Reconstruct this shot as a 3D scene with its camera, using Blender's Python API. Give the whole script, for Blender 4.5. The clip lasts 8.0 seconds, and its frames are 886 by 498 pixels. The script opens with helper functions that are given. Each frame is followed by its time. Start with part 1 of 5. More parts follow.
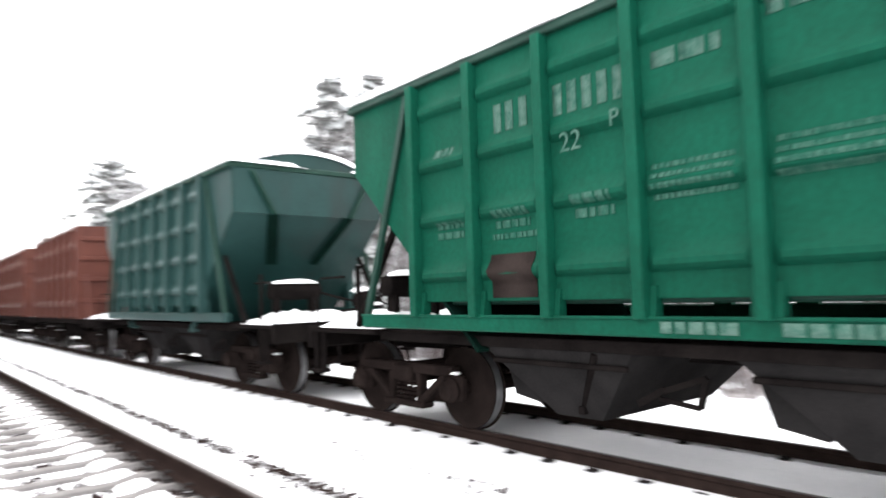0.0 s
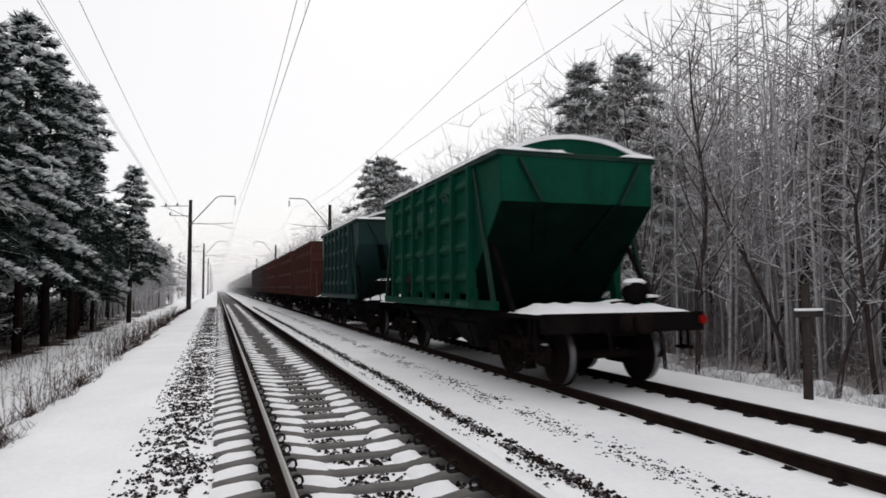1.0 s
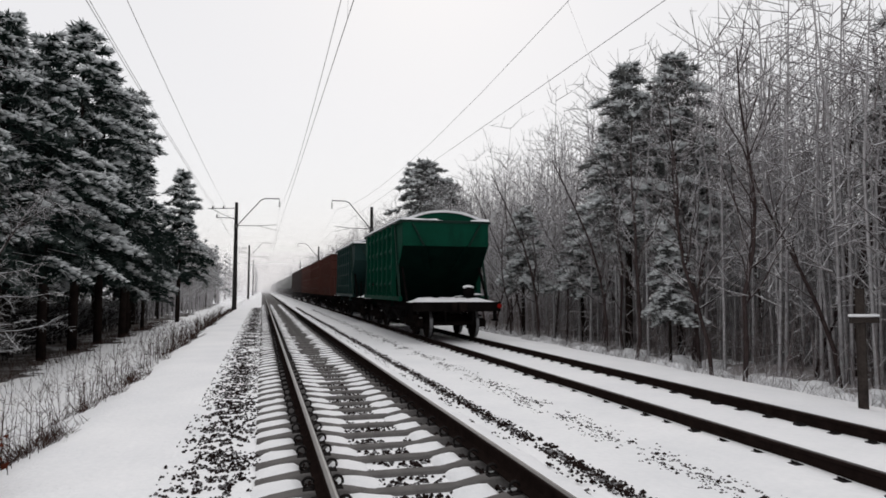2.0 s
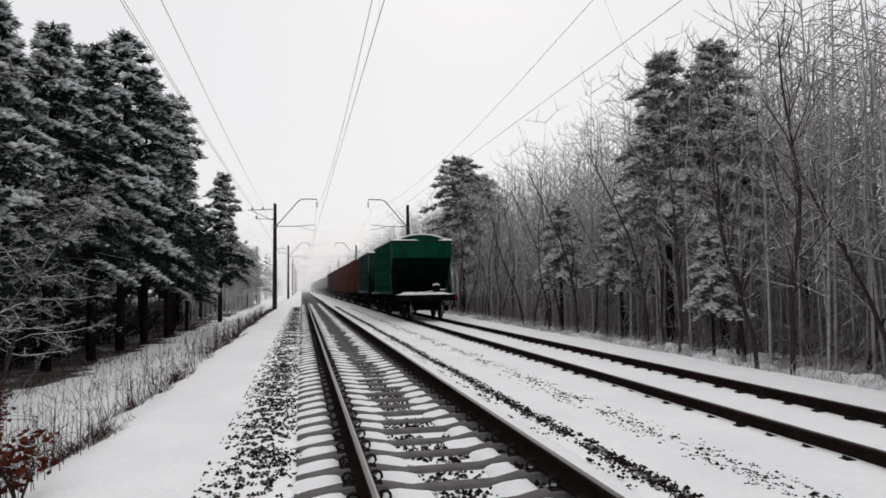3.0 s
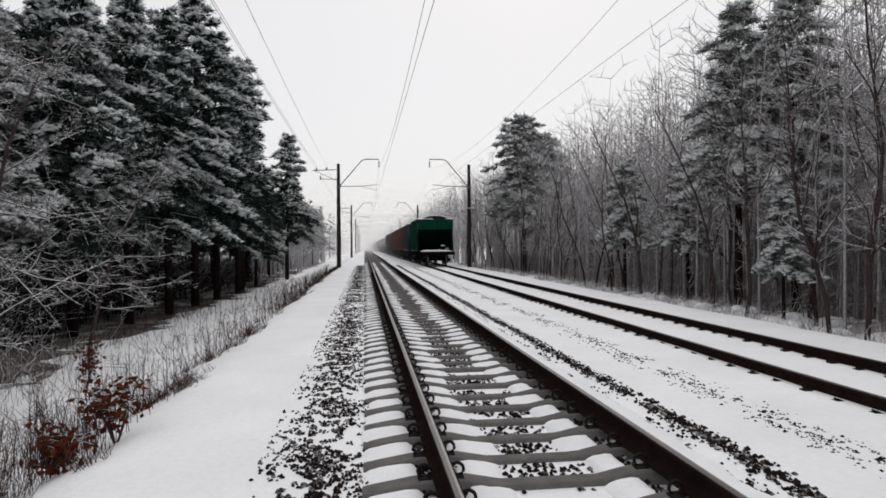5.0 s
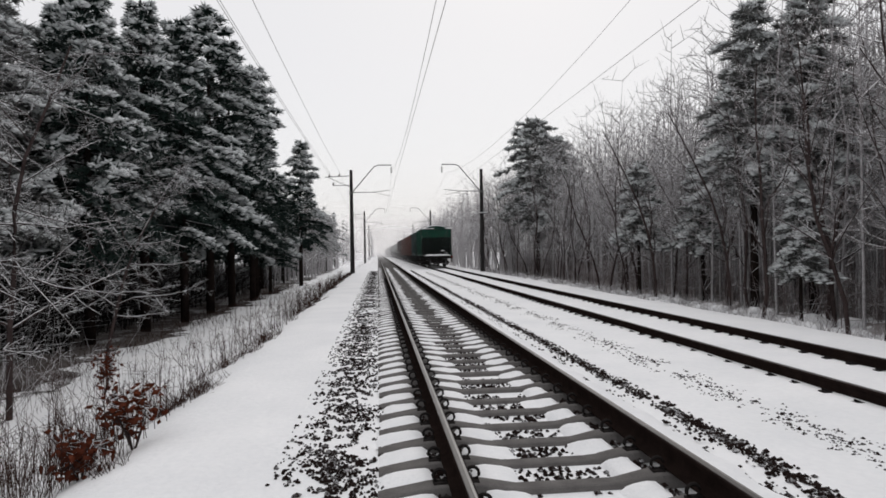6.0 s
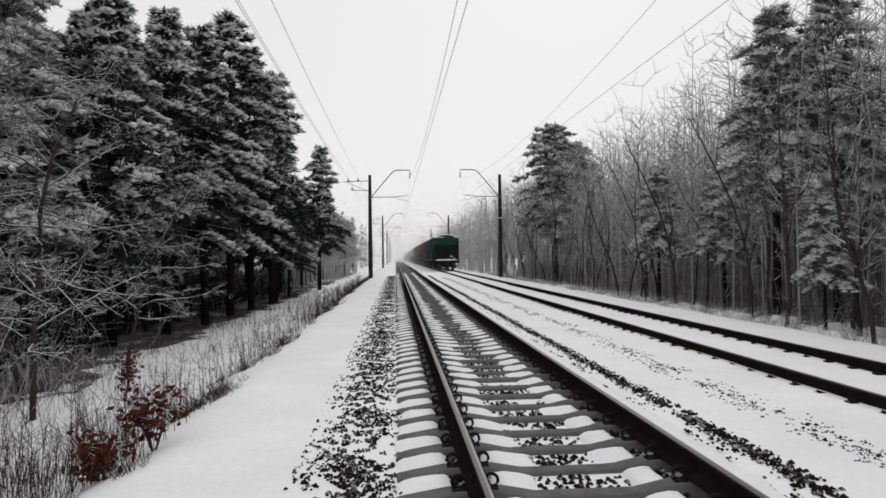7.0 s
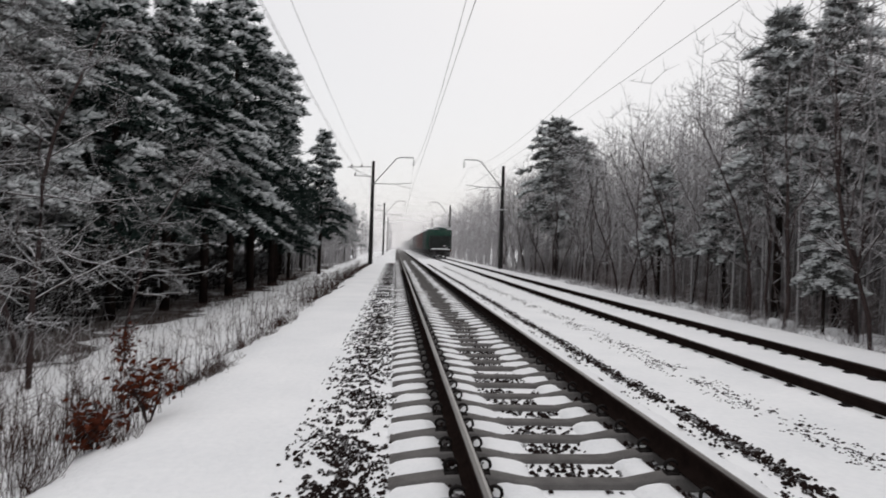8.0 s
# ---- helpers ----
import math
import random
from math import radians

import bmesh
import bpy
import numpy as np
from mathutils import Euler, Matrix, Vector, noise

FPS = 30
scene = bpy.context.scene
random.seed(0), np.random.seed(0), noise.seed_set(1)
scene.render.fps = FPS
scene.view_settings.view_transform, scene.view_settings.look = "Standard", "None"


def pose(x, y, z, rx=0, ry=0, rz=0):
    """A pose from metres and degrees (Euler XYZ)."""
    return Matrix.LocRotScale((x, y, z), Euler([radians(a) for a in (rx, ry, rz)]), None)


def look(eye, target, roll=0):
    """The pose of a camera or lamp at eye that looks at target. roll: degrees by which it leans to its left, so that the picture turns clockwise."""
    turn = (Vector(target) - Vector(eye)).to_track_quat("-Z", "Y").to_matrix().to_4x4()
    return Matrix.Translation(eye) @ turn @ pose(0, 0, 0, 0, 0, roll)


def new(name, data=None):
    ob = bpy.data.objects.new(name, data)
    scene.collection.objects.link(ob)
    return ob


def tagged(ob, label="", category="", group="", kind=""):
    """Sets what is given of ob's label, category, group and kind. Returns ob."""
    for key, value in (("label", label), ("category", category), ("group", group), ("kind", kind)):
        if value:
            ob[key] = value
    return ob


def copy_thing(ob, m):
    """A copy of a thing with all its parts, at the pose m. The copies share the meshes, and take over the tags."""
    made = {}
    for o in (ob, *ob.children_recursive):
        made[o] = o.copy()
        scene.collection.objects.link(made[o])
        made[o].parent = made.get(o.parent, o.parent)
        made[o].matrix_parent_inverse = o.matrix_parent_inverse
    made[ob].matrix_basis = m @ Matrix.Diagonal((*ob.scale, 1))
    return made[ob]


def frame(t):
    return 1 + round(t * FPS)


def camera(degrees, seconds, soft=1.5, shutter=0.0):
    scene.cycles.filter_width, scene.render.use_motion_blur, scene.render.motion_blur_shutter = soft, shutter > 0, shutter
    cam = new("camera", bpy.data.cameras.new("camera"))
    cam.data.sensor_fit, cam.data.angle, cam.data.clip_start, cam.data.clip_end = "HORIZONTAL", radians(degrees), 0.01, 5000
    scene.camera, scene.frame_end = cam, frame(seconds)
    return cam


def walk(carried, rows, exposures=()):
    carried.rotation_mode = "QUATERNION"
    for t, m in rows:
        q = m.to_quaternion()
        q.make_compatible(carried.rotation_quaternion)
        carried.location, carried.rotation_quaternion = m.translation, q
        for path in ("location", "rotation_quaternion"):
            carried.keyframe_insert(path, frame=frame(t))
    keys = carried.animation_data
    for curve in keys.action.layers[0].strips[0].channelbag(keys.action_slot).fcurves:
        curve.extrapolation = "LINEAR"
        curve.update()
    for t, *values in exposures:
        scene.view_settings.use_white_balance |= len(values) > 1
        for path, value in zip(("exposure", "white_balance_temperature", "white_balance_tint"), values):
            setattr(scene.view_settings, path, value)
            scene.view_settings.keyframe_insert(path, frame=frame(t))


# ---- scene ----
cam = camera(67.6, 8.0, soft=1.65, shutter=0.25)
# the rail heads of the near track lie at z = 0


def aim(yaw, pitch, roll, x, y, z):
    return (Matrix.Translation((x, y, z)) @ Matrix.Rotation(radians(yaw), 4, "Z") @ Matrix.Rotation(radians(pitch), 4, "X")
            @ Matrix.Rotation(radians(roll), 4, "Y") @ Matrix.Rotation(radians(90), 4, "X"))


# seconds, yaw, pitch, roll, and the place of the eye as it sways in the hand
PATH = [
    (0.0, -40.3, 3.84, 1.74, 0.0, 0.0, 1.41), (0.1, -33.38, 4.05, 1.65, -0.013, 0.007, 1.413),
    (0.2, -28.82, 3.64, 1.73, -0.026, 0.015, 1.417), (0.3, -25.28, 3.69, 1.04, -0.039, 0.022, 1.42),
    (0.4, -23.02, 3.53, 0.69, -0.052, 0.03, 1.424), (0.5, -21.47, 3.37, 0.34, -0.065, 0.037, 1.427),
    (0.6, -20.72, 2.83, 0.57, -0.058, 0.04, 1.43), (0.7, -19.98, 2.67, 0.55, -0.051, 0.043, 1.434),
    (0.8, -20.07, 2.5, 0.48, -0.044, 0.045, 1.437), (1.0, -18.81, 3.25, 0.3, -0.03, 0.051, 1.444),
    (1.2, -18.0, 2.77, 0.88, -0.03, 0.05, 1.448), (1.3, -16.82, 3.07, 0.61, -0.029, 0.049, 1.45),
    (1.5, -15.3, 3.24, 0.04, -0.029, 0.048, 1.454), (1.6, -15.13, 3.97, 0.05, -0.027, 0.05, 1.452),
    (1.7, -15.65, 3.58, -0.1, -0.024, 0.052, 1.45), (2.8, -12.49, 3.32, 0.59, 0.002, 0.074, 1.431),
    (3.0, -12.07, 3.21, 0.82, 0.007, 0.078, 1.427), (3.2, -12.24, 3.13, 0.91, 0.002, 0.06, 1.431),
    (3.5, -10.32, 3.95, 0.94, -0.005, 0.034, 1.436), (3.7, -9.54, 4.07, 1.05, -0.008, 0.017, 1.43),
    (4.0, -8.55, 3.78, 0.8, -0.012, -0.008, 1.42), (4.2, -8.14, 2.49, 1.45, -0.023, -0.027, 1.414),
    (4.3, -7.68, 2.18, 1.26, -0.028, -0.037, 1.41), (4.5, -7.47, 0.16, 0.53, -0.039, -0.056, 1.404),
    (4.7, -6.77, -0.85, 0.74, -0.037, -0.056, 1.419), (5.0, -6.77, -0.23, 0.51, -0.033, -0.055, 1.441),
    (5.2, -6.1, 0.22, 1.05, -0.033, -0.056, 1.439), (6.3, -5.17, 0.19, 1.2, -0.03, -0.059, 1.431),
    (6.5, -4.24, 0.16, 1.09, -0.03, -0.06, 1.429), (7.0, -4.1, 0.69, 0.79, -0.045, -0.037, 1.431),
    (7.5, -5.18, 0.94, -0.1, -0.026, -0.003, 1.415), (7.7, -6.55, 1.44, -0.55, -0.039, -0.012, 1.403),
    (8.0, -4.09, -0.19, -1.72, -0.058, -0.025, 1.386)]
walk(cam, [(row[0], aim(*row[1:])) for row in PATH],
     exposures=[(0.0, 2.72), (0.1, 2.5), (0.2, 1.75), (0.3, 0.85), (0.4, 0.4), (0.5, 0.25), (1.0, 0.12), (1.5, 0.03), (3.0, -0.04), (8.0, -0.06)])

# ---- light: an overcast winter sky, a broad weak sun behind the cloud ----
SUN_EL, SUN_AZ = 35, 15
world = bpy.data.worlds.new("overcast")
scene.world = world
world.use_nodes = True
wn, wl = world.node_tree.nodes, world.node_tree.links
wn.clear()
sky = wn.new("ShaderNodeTexSky")
sky.sky_type, sky.sun_disc = "NISHITA", False
sky.sun_elevation, sky.sun_rotation = radians(SUN_EL), radians(SUN_AZ)
sky_strength = wn.new("ShaderNodeVectorMath")
sky_strength.operation = "SCALE"
sky_strength.inputs["Scale"].default_value = 0.10
cloud = wn.new("ShaderNodeMix")
cloud.data_type = "RGBA"
cloud.inputs["Factor"].default_value = 0.9
cloud.inputs["B"].default_value = (0.90, 0.885, 0.89, 1)
back = wn.new("ShaderNodeBackground")
back.inputs["Strength"].default_value = 1.0
wo = wn.new("ShaderNodeOutputWorld")
wl.new(sky.outputs[0], sky_strength.inputs[0])
wl.new(sky_strength.outputs[0], cloud.inputs["A"])
wl.new(cloud.outputs["Result"], back.inputs["Color"])
wl.new(back.outputs[0], wo.inputs[0])
sun = new("sun", bpy.data.lights.new("sun", "SUN"))
sun.data.energy, sun.data.angle, sun.data.color = 0.7, radians(40), (1, 0.97, 0.94)
sun.matrix_basis = look((60 * math.sin(radians(SUN_AZ)), 60 * math.cos(radians(SUN_AZ)), 42), (0, 0, 0))

# ---- materials ----


def material(name, rough=0.8, metal=0.0, spec=0.3):
    m = bpy.data.materials.new(name)
    m.use_nodes = True
    b = m.node_tree.nodes["Principled BSDF"]
    b.inputs["Roughness"].default_value, b.inputs["Metallic"].default_value = rough, metal
    b.inputs["Specular IOR Level"].default_value = spec
    return m, m.node_tree.nodes, m.node_tree.links, b


def noise_node(n, l, scale, detail=5, rough=0.6, space="Object", stretch=None):
    c = n.new("ShaderNodeTexCoord")
    t = n.new("ShaderNodeTexNoise")
    t.inputs["Scale"].default_value, t.inputs["Detail"].default_value, t.inputs["Roughness"].default_value = scale, detail, rough
    out = c.outputs[space]
    if stretch:
        mp = n.new("ShaderNodeMapping")
        mp.inputs["Scale"].default_value = stretch
        l.new(out, mp.inputs[0])
        out = mp.outputs[0]
    l.new(out, t.inputs["Vector"])
    return t.outputs["Fac"]


def ramp(n, l, fac, stops):
    r = n.new("ShaderNodeValToRGB")
    e = r.color_ramp.elements
    e[0].position, e[0].color = stops[0][0], (*stops[0][1], 1)
    e[1].position, e[1].color = stops[-1][0], (*stops[-1][1], 1)
    for p, c in stops[1:-1]:
        e.new(p).color = (*c, 1)
    l.new(fac, r.inputs[0])
    return r.outputs[0]


def mix(n, l, fac, a, b, blend="MIX"):
    m = n.new("ShaderNodeMix")
    m.data_type, m.blend_type = "RGBA", blend
    for sock, v in (("Factor", fac), ("A", a), ("B", b)):
        if isinstance(v, (int, float)):
            m.inputs[sock].default_value = v
        elif isinstance(v, tuple):
            m.inputs[sock].default_value = (*v, 1)
        else:
            l.new(v, m.inputs[sock])
    return m.outputs["Result"]


def maths(n, l, op, a, b=0.0):
    m = n.new("ShaderNodeMath")
    m.operation = op
    for i, v in ((0, a), (1, b)):
        if isinstance(v, (int, float)):
            m.inputs[i].default_value = v
        else:
            l.new(v, m.inputs[i])
    return m.outputs[0]


def bump(n, l, b, height, strength, distance):
    u = n.new("ShaderNodeBump")
    u.inputs["Strength"].default_value, u.inputs["Distance"].default_value = strength, distance
    l.new(height, u.inputs["Height"])
    l.new(u.outputs[0], b.inputs["Normal"])


def upward(n, l, low, high):
    """How far the surface faces up, as 0 to 1 between two values of the normal's z, broken by noise."""
    g = n.new("ShaderNodeNewGeometry")
    s = n.new("ShaderNodeSeparateXYZ")
    l.new(g.outputs["Normal"], s.inputs[0])
    k = noise_node(n, l, 9.0, 3)
    z = maths(n, l, "ADD", s.outputs["Z"], maths(n, l, "MULTIPLY", maths(n, l, "SUBTRACT", k, 0.5), 0.9))
    r = n.new("ShaderNodeMapRange")
    r.inputs["From Min"].default_value, r.inputs["From Max"].default_value = low, high
    l.new(z, r.inputs["Value"])
    return r.outputs[0]


def mottled(name, dark, light, scale, rough=0.85, metal=0.0, fine=60.0, relief=0.3, depth=0.01, snow=None, spec=0.0, stain=None):
    m, n, l, b = material(name, rough, metal, spec)
    big, small = noise_node(n, l, scale), noise_node(n, l, fine, 3)
    col = ramp(n, l, mix(n, l, 0.35, big, small), [(0.32, dark), (0.68, light)])
    if stain:
        col = mix(n, l, ramp(n, l, noise_node(n, l, scale * 0.6, 6, 0.7, stretch=(1, 1, 0.25)), [(0.52, (0, 0, 0)), (0.7, (1, 1, 1))]), col, stain)
    if snow:
        col = mix(n, l, upward(n, l, *snow), col, (0.82, 0.83, 0.85))
    l.new(col, b.inputs["Base Color"])
    bump(n, l, b, small, relief, depth)
    return m


SNOW = mottled("snow", (0.74, 0.75, 0.77), (0.87, 0.87, 0.88), 0.6, 0.75, fine=14, relief=0.45, depth=0.03, spec=0.2)
SNOW_LUMP = mottled("lying_snow", (0.74, 0.75, 0.77), (0.86, 0.86, 0.87), 3, 0.75, fine=30, relief=0.45, depth=0.02)
CONCRETE = mottled("sleeper_concrete", (0.095, 0.09, 0.088), (0.18, 0.171, 0.167), 5, 0.9, fine=90, relief=0.4, depth=0.006)
POLE = mottled("pole_concrete", (0.02, 0.019, 0.019), (0.045, 0.042, 0.042), 2, 0.9, fine=60)
STONE = mottled("ballast_stone", (0.009, 0.0058, 0.0052), (0.032, 0.0225, 0.0205), 4, 0.95, fine=40, relief=0.6, depth=0.02, snow=(0.75, 1.15))
RAIL_SIDE = mottled("rusty_rail_steel", (0.009, 0.0066, 0.006), (0.023, 0.0155, 0.0135), 6, 0.8, fine=70, metal=0.0)
RAIL_HEAD = mottled("worn_rail_head", (0.02, 0.017, 0.0165), (0.05, 0.042, 0.04), 3, 0.45, fine=40, metal=0.6, relief=0.1, spec=0.3)
RAIL_SHINE = mottled("polished_highlight_band", (0.07, 0.067, 0.065), (0.15, 0.145, 0.142), 2, 0.38, fine=30, metal=0.85, relief=0.05, spec=0.4)
CLIP = mottled("black_spring_steel", (0.012, 0.011, 0.011), (0.03, 0.026, 0.025), 20, 0.6, metal=0.2)
GREEN = mottled("green_wagon_paint", (0.0008, 0.027, 0.0153), (0.0018, 0.055, 0.0325), 0.9, 0.65, fine=20, relief=0.12, spec=0.07, stain=(0.0012, 0.0165, 0.0112))
GREEN_DARK = mottled("weathered_green_paint", (0.004, 0.020, 0.0185), (0.010, 0.036, 0.033), 1.1, 0.55, fine=20, relief=0.12, spec=0.18, stain=(0.010, 0.019, 0.018))
GREEN_TRIM = mottled("dark_green_paint", (0.0015, 0.015, 0.010), (0.003, 0.026, 0.017), 2, 0.55, fine=30, relief=0.1, spec=0.2)
# wagon green, darkened in the colour for shade on down-facing sheets
UNDERSIDE = mottled("shade_dark_green_sheet", (0.002, 0.005, 0.004), (0.003, 0.012, 0.009), 2, 0.85, fine=30, relief=0.2)
RED = mottled("red_oxide_paint", (0.044, 0.0125, 0.0085), (0.080, 0.024, 0.0155), 1.0, 0.6, fine=24, relief=0.15, spec=0.2, stain=(0.030, 0.0125, 0.0095))
BROWN = mottled("dark_brown_paint", (0.02, 0.011, 0.010), (0.04, 0.022, 0.019), 1.0, 0.65, fine=24, relief=0.15, spec=0.2)
TANK = mottled("grey_green_tank_paint", (0.035, 0.042, 0.036), (0.08, 0.086, 0.075), 0.8, 0.55, fine=24, relief=0.1, spec=0.2)
GRIME = mottled("black_underframe_grime", (0.0035, 0.003, 0.003), (0.010, 0.0085, 0.008), 3, 0.9, fine=40, relief=0.4)
SOOT = mottled("grey_hopper_plate", (0.008, 0.0078, 0.0078), (0.018, 0.0168, 0.0168), 2, 0.8, fine=40, relief=0.3)
IRON = mottled("brown_cast_iron", (0.005, 0.004, 0.0037), (0.015, 0.011, 0.010), 4, 0.9, fine=40, relief=0.4)
TYRE = mottled("bright_wheel_tread", (0.09, 0.09, 0.093), (0.18, 0.18, 0.185), 4, 0.4, fine=40, metal=0.7)
LETTER = mottled("faded_white_lettering", (0.006, 0.045, 0.032), (0.075, 0.12, 0.10), 10, 0.7, fine=60)
LETTER_FAINT = mottled("worn_small_lettering", (0.004, 0.046, 0.03), (0.045, 0.095, 0.075), 10, 0.7, fine=60)
PATCH = mottled("brown_primer_patch", (0.014, 0.011, 0.0105), (0.026, 0.02, 0.018), 3, 0.8, fine=40)
LAMP_RED = mottled("red_marker_disc", (0.12, 0.006, 0.005), (0.22, 0.012, 0.009), 6, 0.6, fine=40)
WIRE = mottled("wire_metal", (0.09, 0.09, 0.09), (0.15, 0.145, 0.14), 3, 0.6)
WIRE_FAINT = mottled("weathered_wire", (0.22, 0.215, 0.21), (0.32, 0.31, 0.31), 3, 0.5)
INSULATOR = mottled("brown_porcelain", (0.03, 0.02, 0.018), (0.06, 0.04, 0.035), 5, 0.3, spec=0.4)
BARK = mottled("snow_dusted_bark", (0.026, 0.019, 0.0185), (0.078, 0.059, 0.057), 3, 0.95, fine=30, relief=0.7, depth=0.02, snow=(0.4, 0.9))
TWIG = mottled("frosted_twigs", (0.10, 0.08, 0.08), (0.22, 0.185, 0.185), 2, 0.95, fine=20, snow=(-0.3, 0.75))
TWIG_SNOWY = mottled("snow_laden_twigs", (0.04, 0.036, 0.035), (0.11, 0.10, 0.099), 2, 0.95, fine=20, snow=(0.05, 0.85))
PINE_BARK = mottled("pine_bark", (0.009, 0.007, 0.0066), (0.028, 0.0205, 0.018), 3, 0.95, fine=26, relief=0.8, depth=0.03, snow=(0.4, 0.9))
NEEDLE = mottled("frosted_pine_needles", (0.009, 0.017, 0.0145), (0.032, 0.047, 0.041), 1.4, 0.8, fine=10, stain=(0.22, 0.245, 0.24))
NEEDLE_FROST = mottled("rimed_pine_needles", (0.07, 0.073, 0.069), (0.19, 0.193, 0.187), 1.4, 0.8, fine=10, stain=(0.46, 0.465, 0.465))
NEEDLE_SNOW = mottled("snowed_pine_needles", (0.40, 0.43, 0.43), (0.86, 0.87, 0.88), 2.2, 0.85, fine=8, relief=0.8, depth=0.04)
# THICKET has the pines' shade in its colour, SAPLING the wood's haze
THICKET = mottled("shade_dark_thicket", (0.010, 0.009, 0.009), (0.032, 0.027, 0.027), 1.5, 0.95, fine=16, snow=(0.45, 1.2))
SAPLING = mottled("frosted_hazed_saplings", (0.115, 0.094, 0.093), (0.26, 0.222, 0.22), 1.5, 0.95, fine=16, snow=(0.1, 1.1))
GRASS = mottled("dead_grass", (0.022, 0.012, 0.010), (0.075, 0.046, 0.038), 2, 0.95, fine=8)
LEAF = mottled("dead_oak_leaf", (0.05, 0.014, 0.009), (0.12, 0.036, 0.02), 6, 0.8, fine=20)
# frosted grey, paled further in the colour to stand for haze
WOODS = mottled("hazed_far_branches", (0.13, 0.112, 0.112), (0.26, 0.228, 0.228), 2, 0.95, fine=20, snow=(-0.35, 0.75))
# litter tones: LITTER is paled for haze, NEEDLE_LITTER darkened for pine shade
LITTER = mottled("frosted_hazed_litter", (0.16, 0.14, 0.136), (0.42, 0.39, 0.385), 1.2, 0.95, fine=9, relief=0.8, depth=0.05, stain=(0.55, 0.55, 0.56))
NEEDLE_LITTER = mottled("shade_dark_needle_litter", (0.05, 0.042, 0.039), (0.16, 0.147, 0.142), 1.2, 0.95, fine=9, relief=0.8, depth=0.05, stain=(0.50, 0.505, 0.51))
POST_WOOD = mottled("dark_wood_post", (0.02, 0.017, 0.016), (0.06, 0.05, 0.045), 5, 0.9, fine=30, snow=(0.6, 0.9))


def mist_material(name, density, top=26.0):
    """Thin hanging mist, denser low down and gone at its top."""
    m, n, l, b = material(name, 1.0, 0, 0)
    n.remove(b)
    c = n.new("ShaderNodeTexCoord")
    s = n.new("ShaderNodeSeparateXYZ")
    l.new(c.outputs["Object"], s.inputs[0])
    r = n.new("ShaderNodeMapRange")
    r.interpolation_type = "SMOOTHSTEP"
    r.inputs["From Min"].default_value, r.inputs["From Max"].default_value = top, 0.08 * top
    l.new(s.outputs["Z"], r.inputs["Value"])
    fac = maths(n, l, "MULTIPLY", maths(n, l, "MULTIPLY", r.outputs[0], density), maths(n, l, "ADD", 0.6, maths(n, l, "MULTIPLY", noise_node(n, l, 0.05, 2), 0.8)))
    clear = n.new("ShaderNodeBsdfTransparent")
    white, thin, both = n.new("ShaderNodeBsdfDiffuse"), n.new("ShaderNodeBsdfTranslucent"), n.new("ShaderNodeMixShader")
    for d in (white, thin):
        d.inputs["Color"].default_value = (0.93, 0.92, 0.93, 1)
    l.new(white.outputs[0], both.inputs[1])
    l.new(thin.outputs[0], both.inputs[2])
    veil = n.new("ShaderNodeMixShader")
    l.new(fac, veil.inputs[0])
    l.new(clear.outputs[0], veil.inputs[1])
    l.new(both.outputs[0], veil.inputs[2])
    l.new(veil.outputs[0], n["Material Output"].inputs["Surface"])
    return m


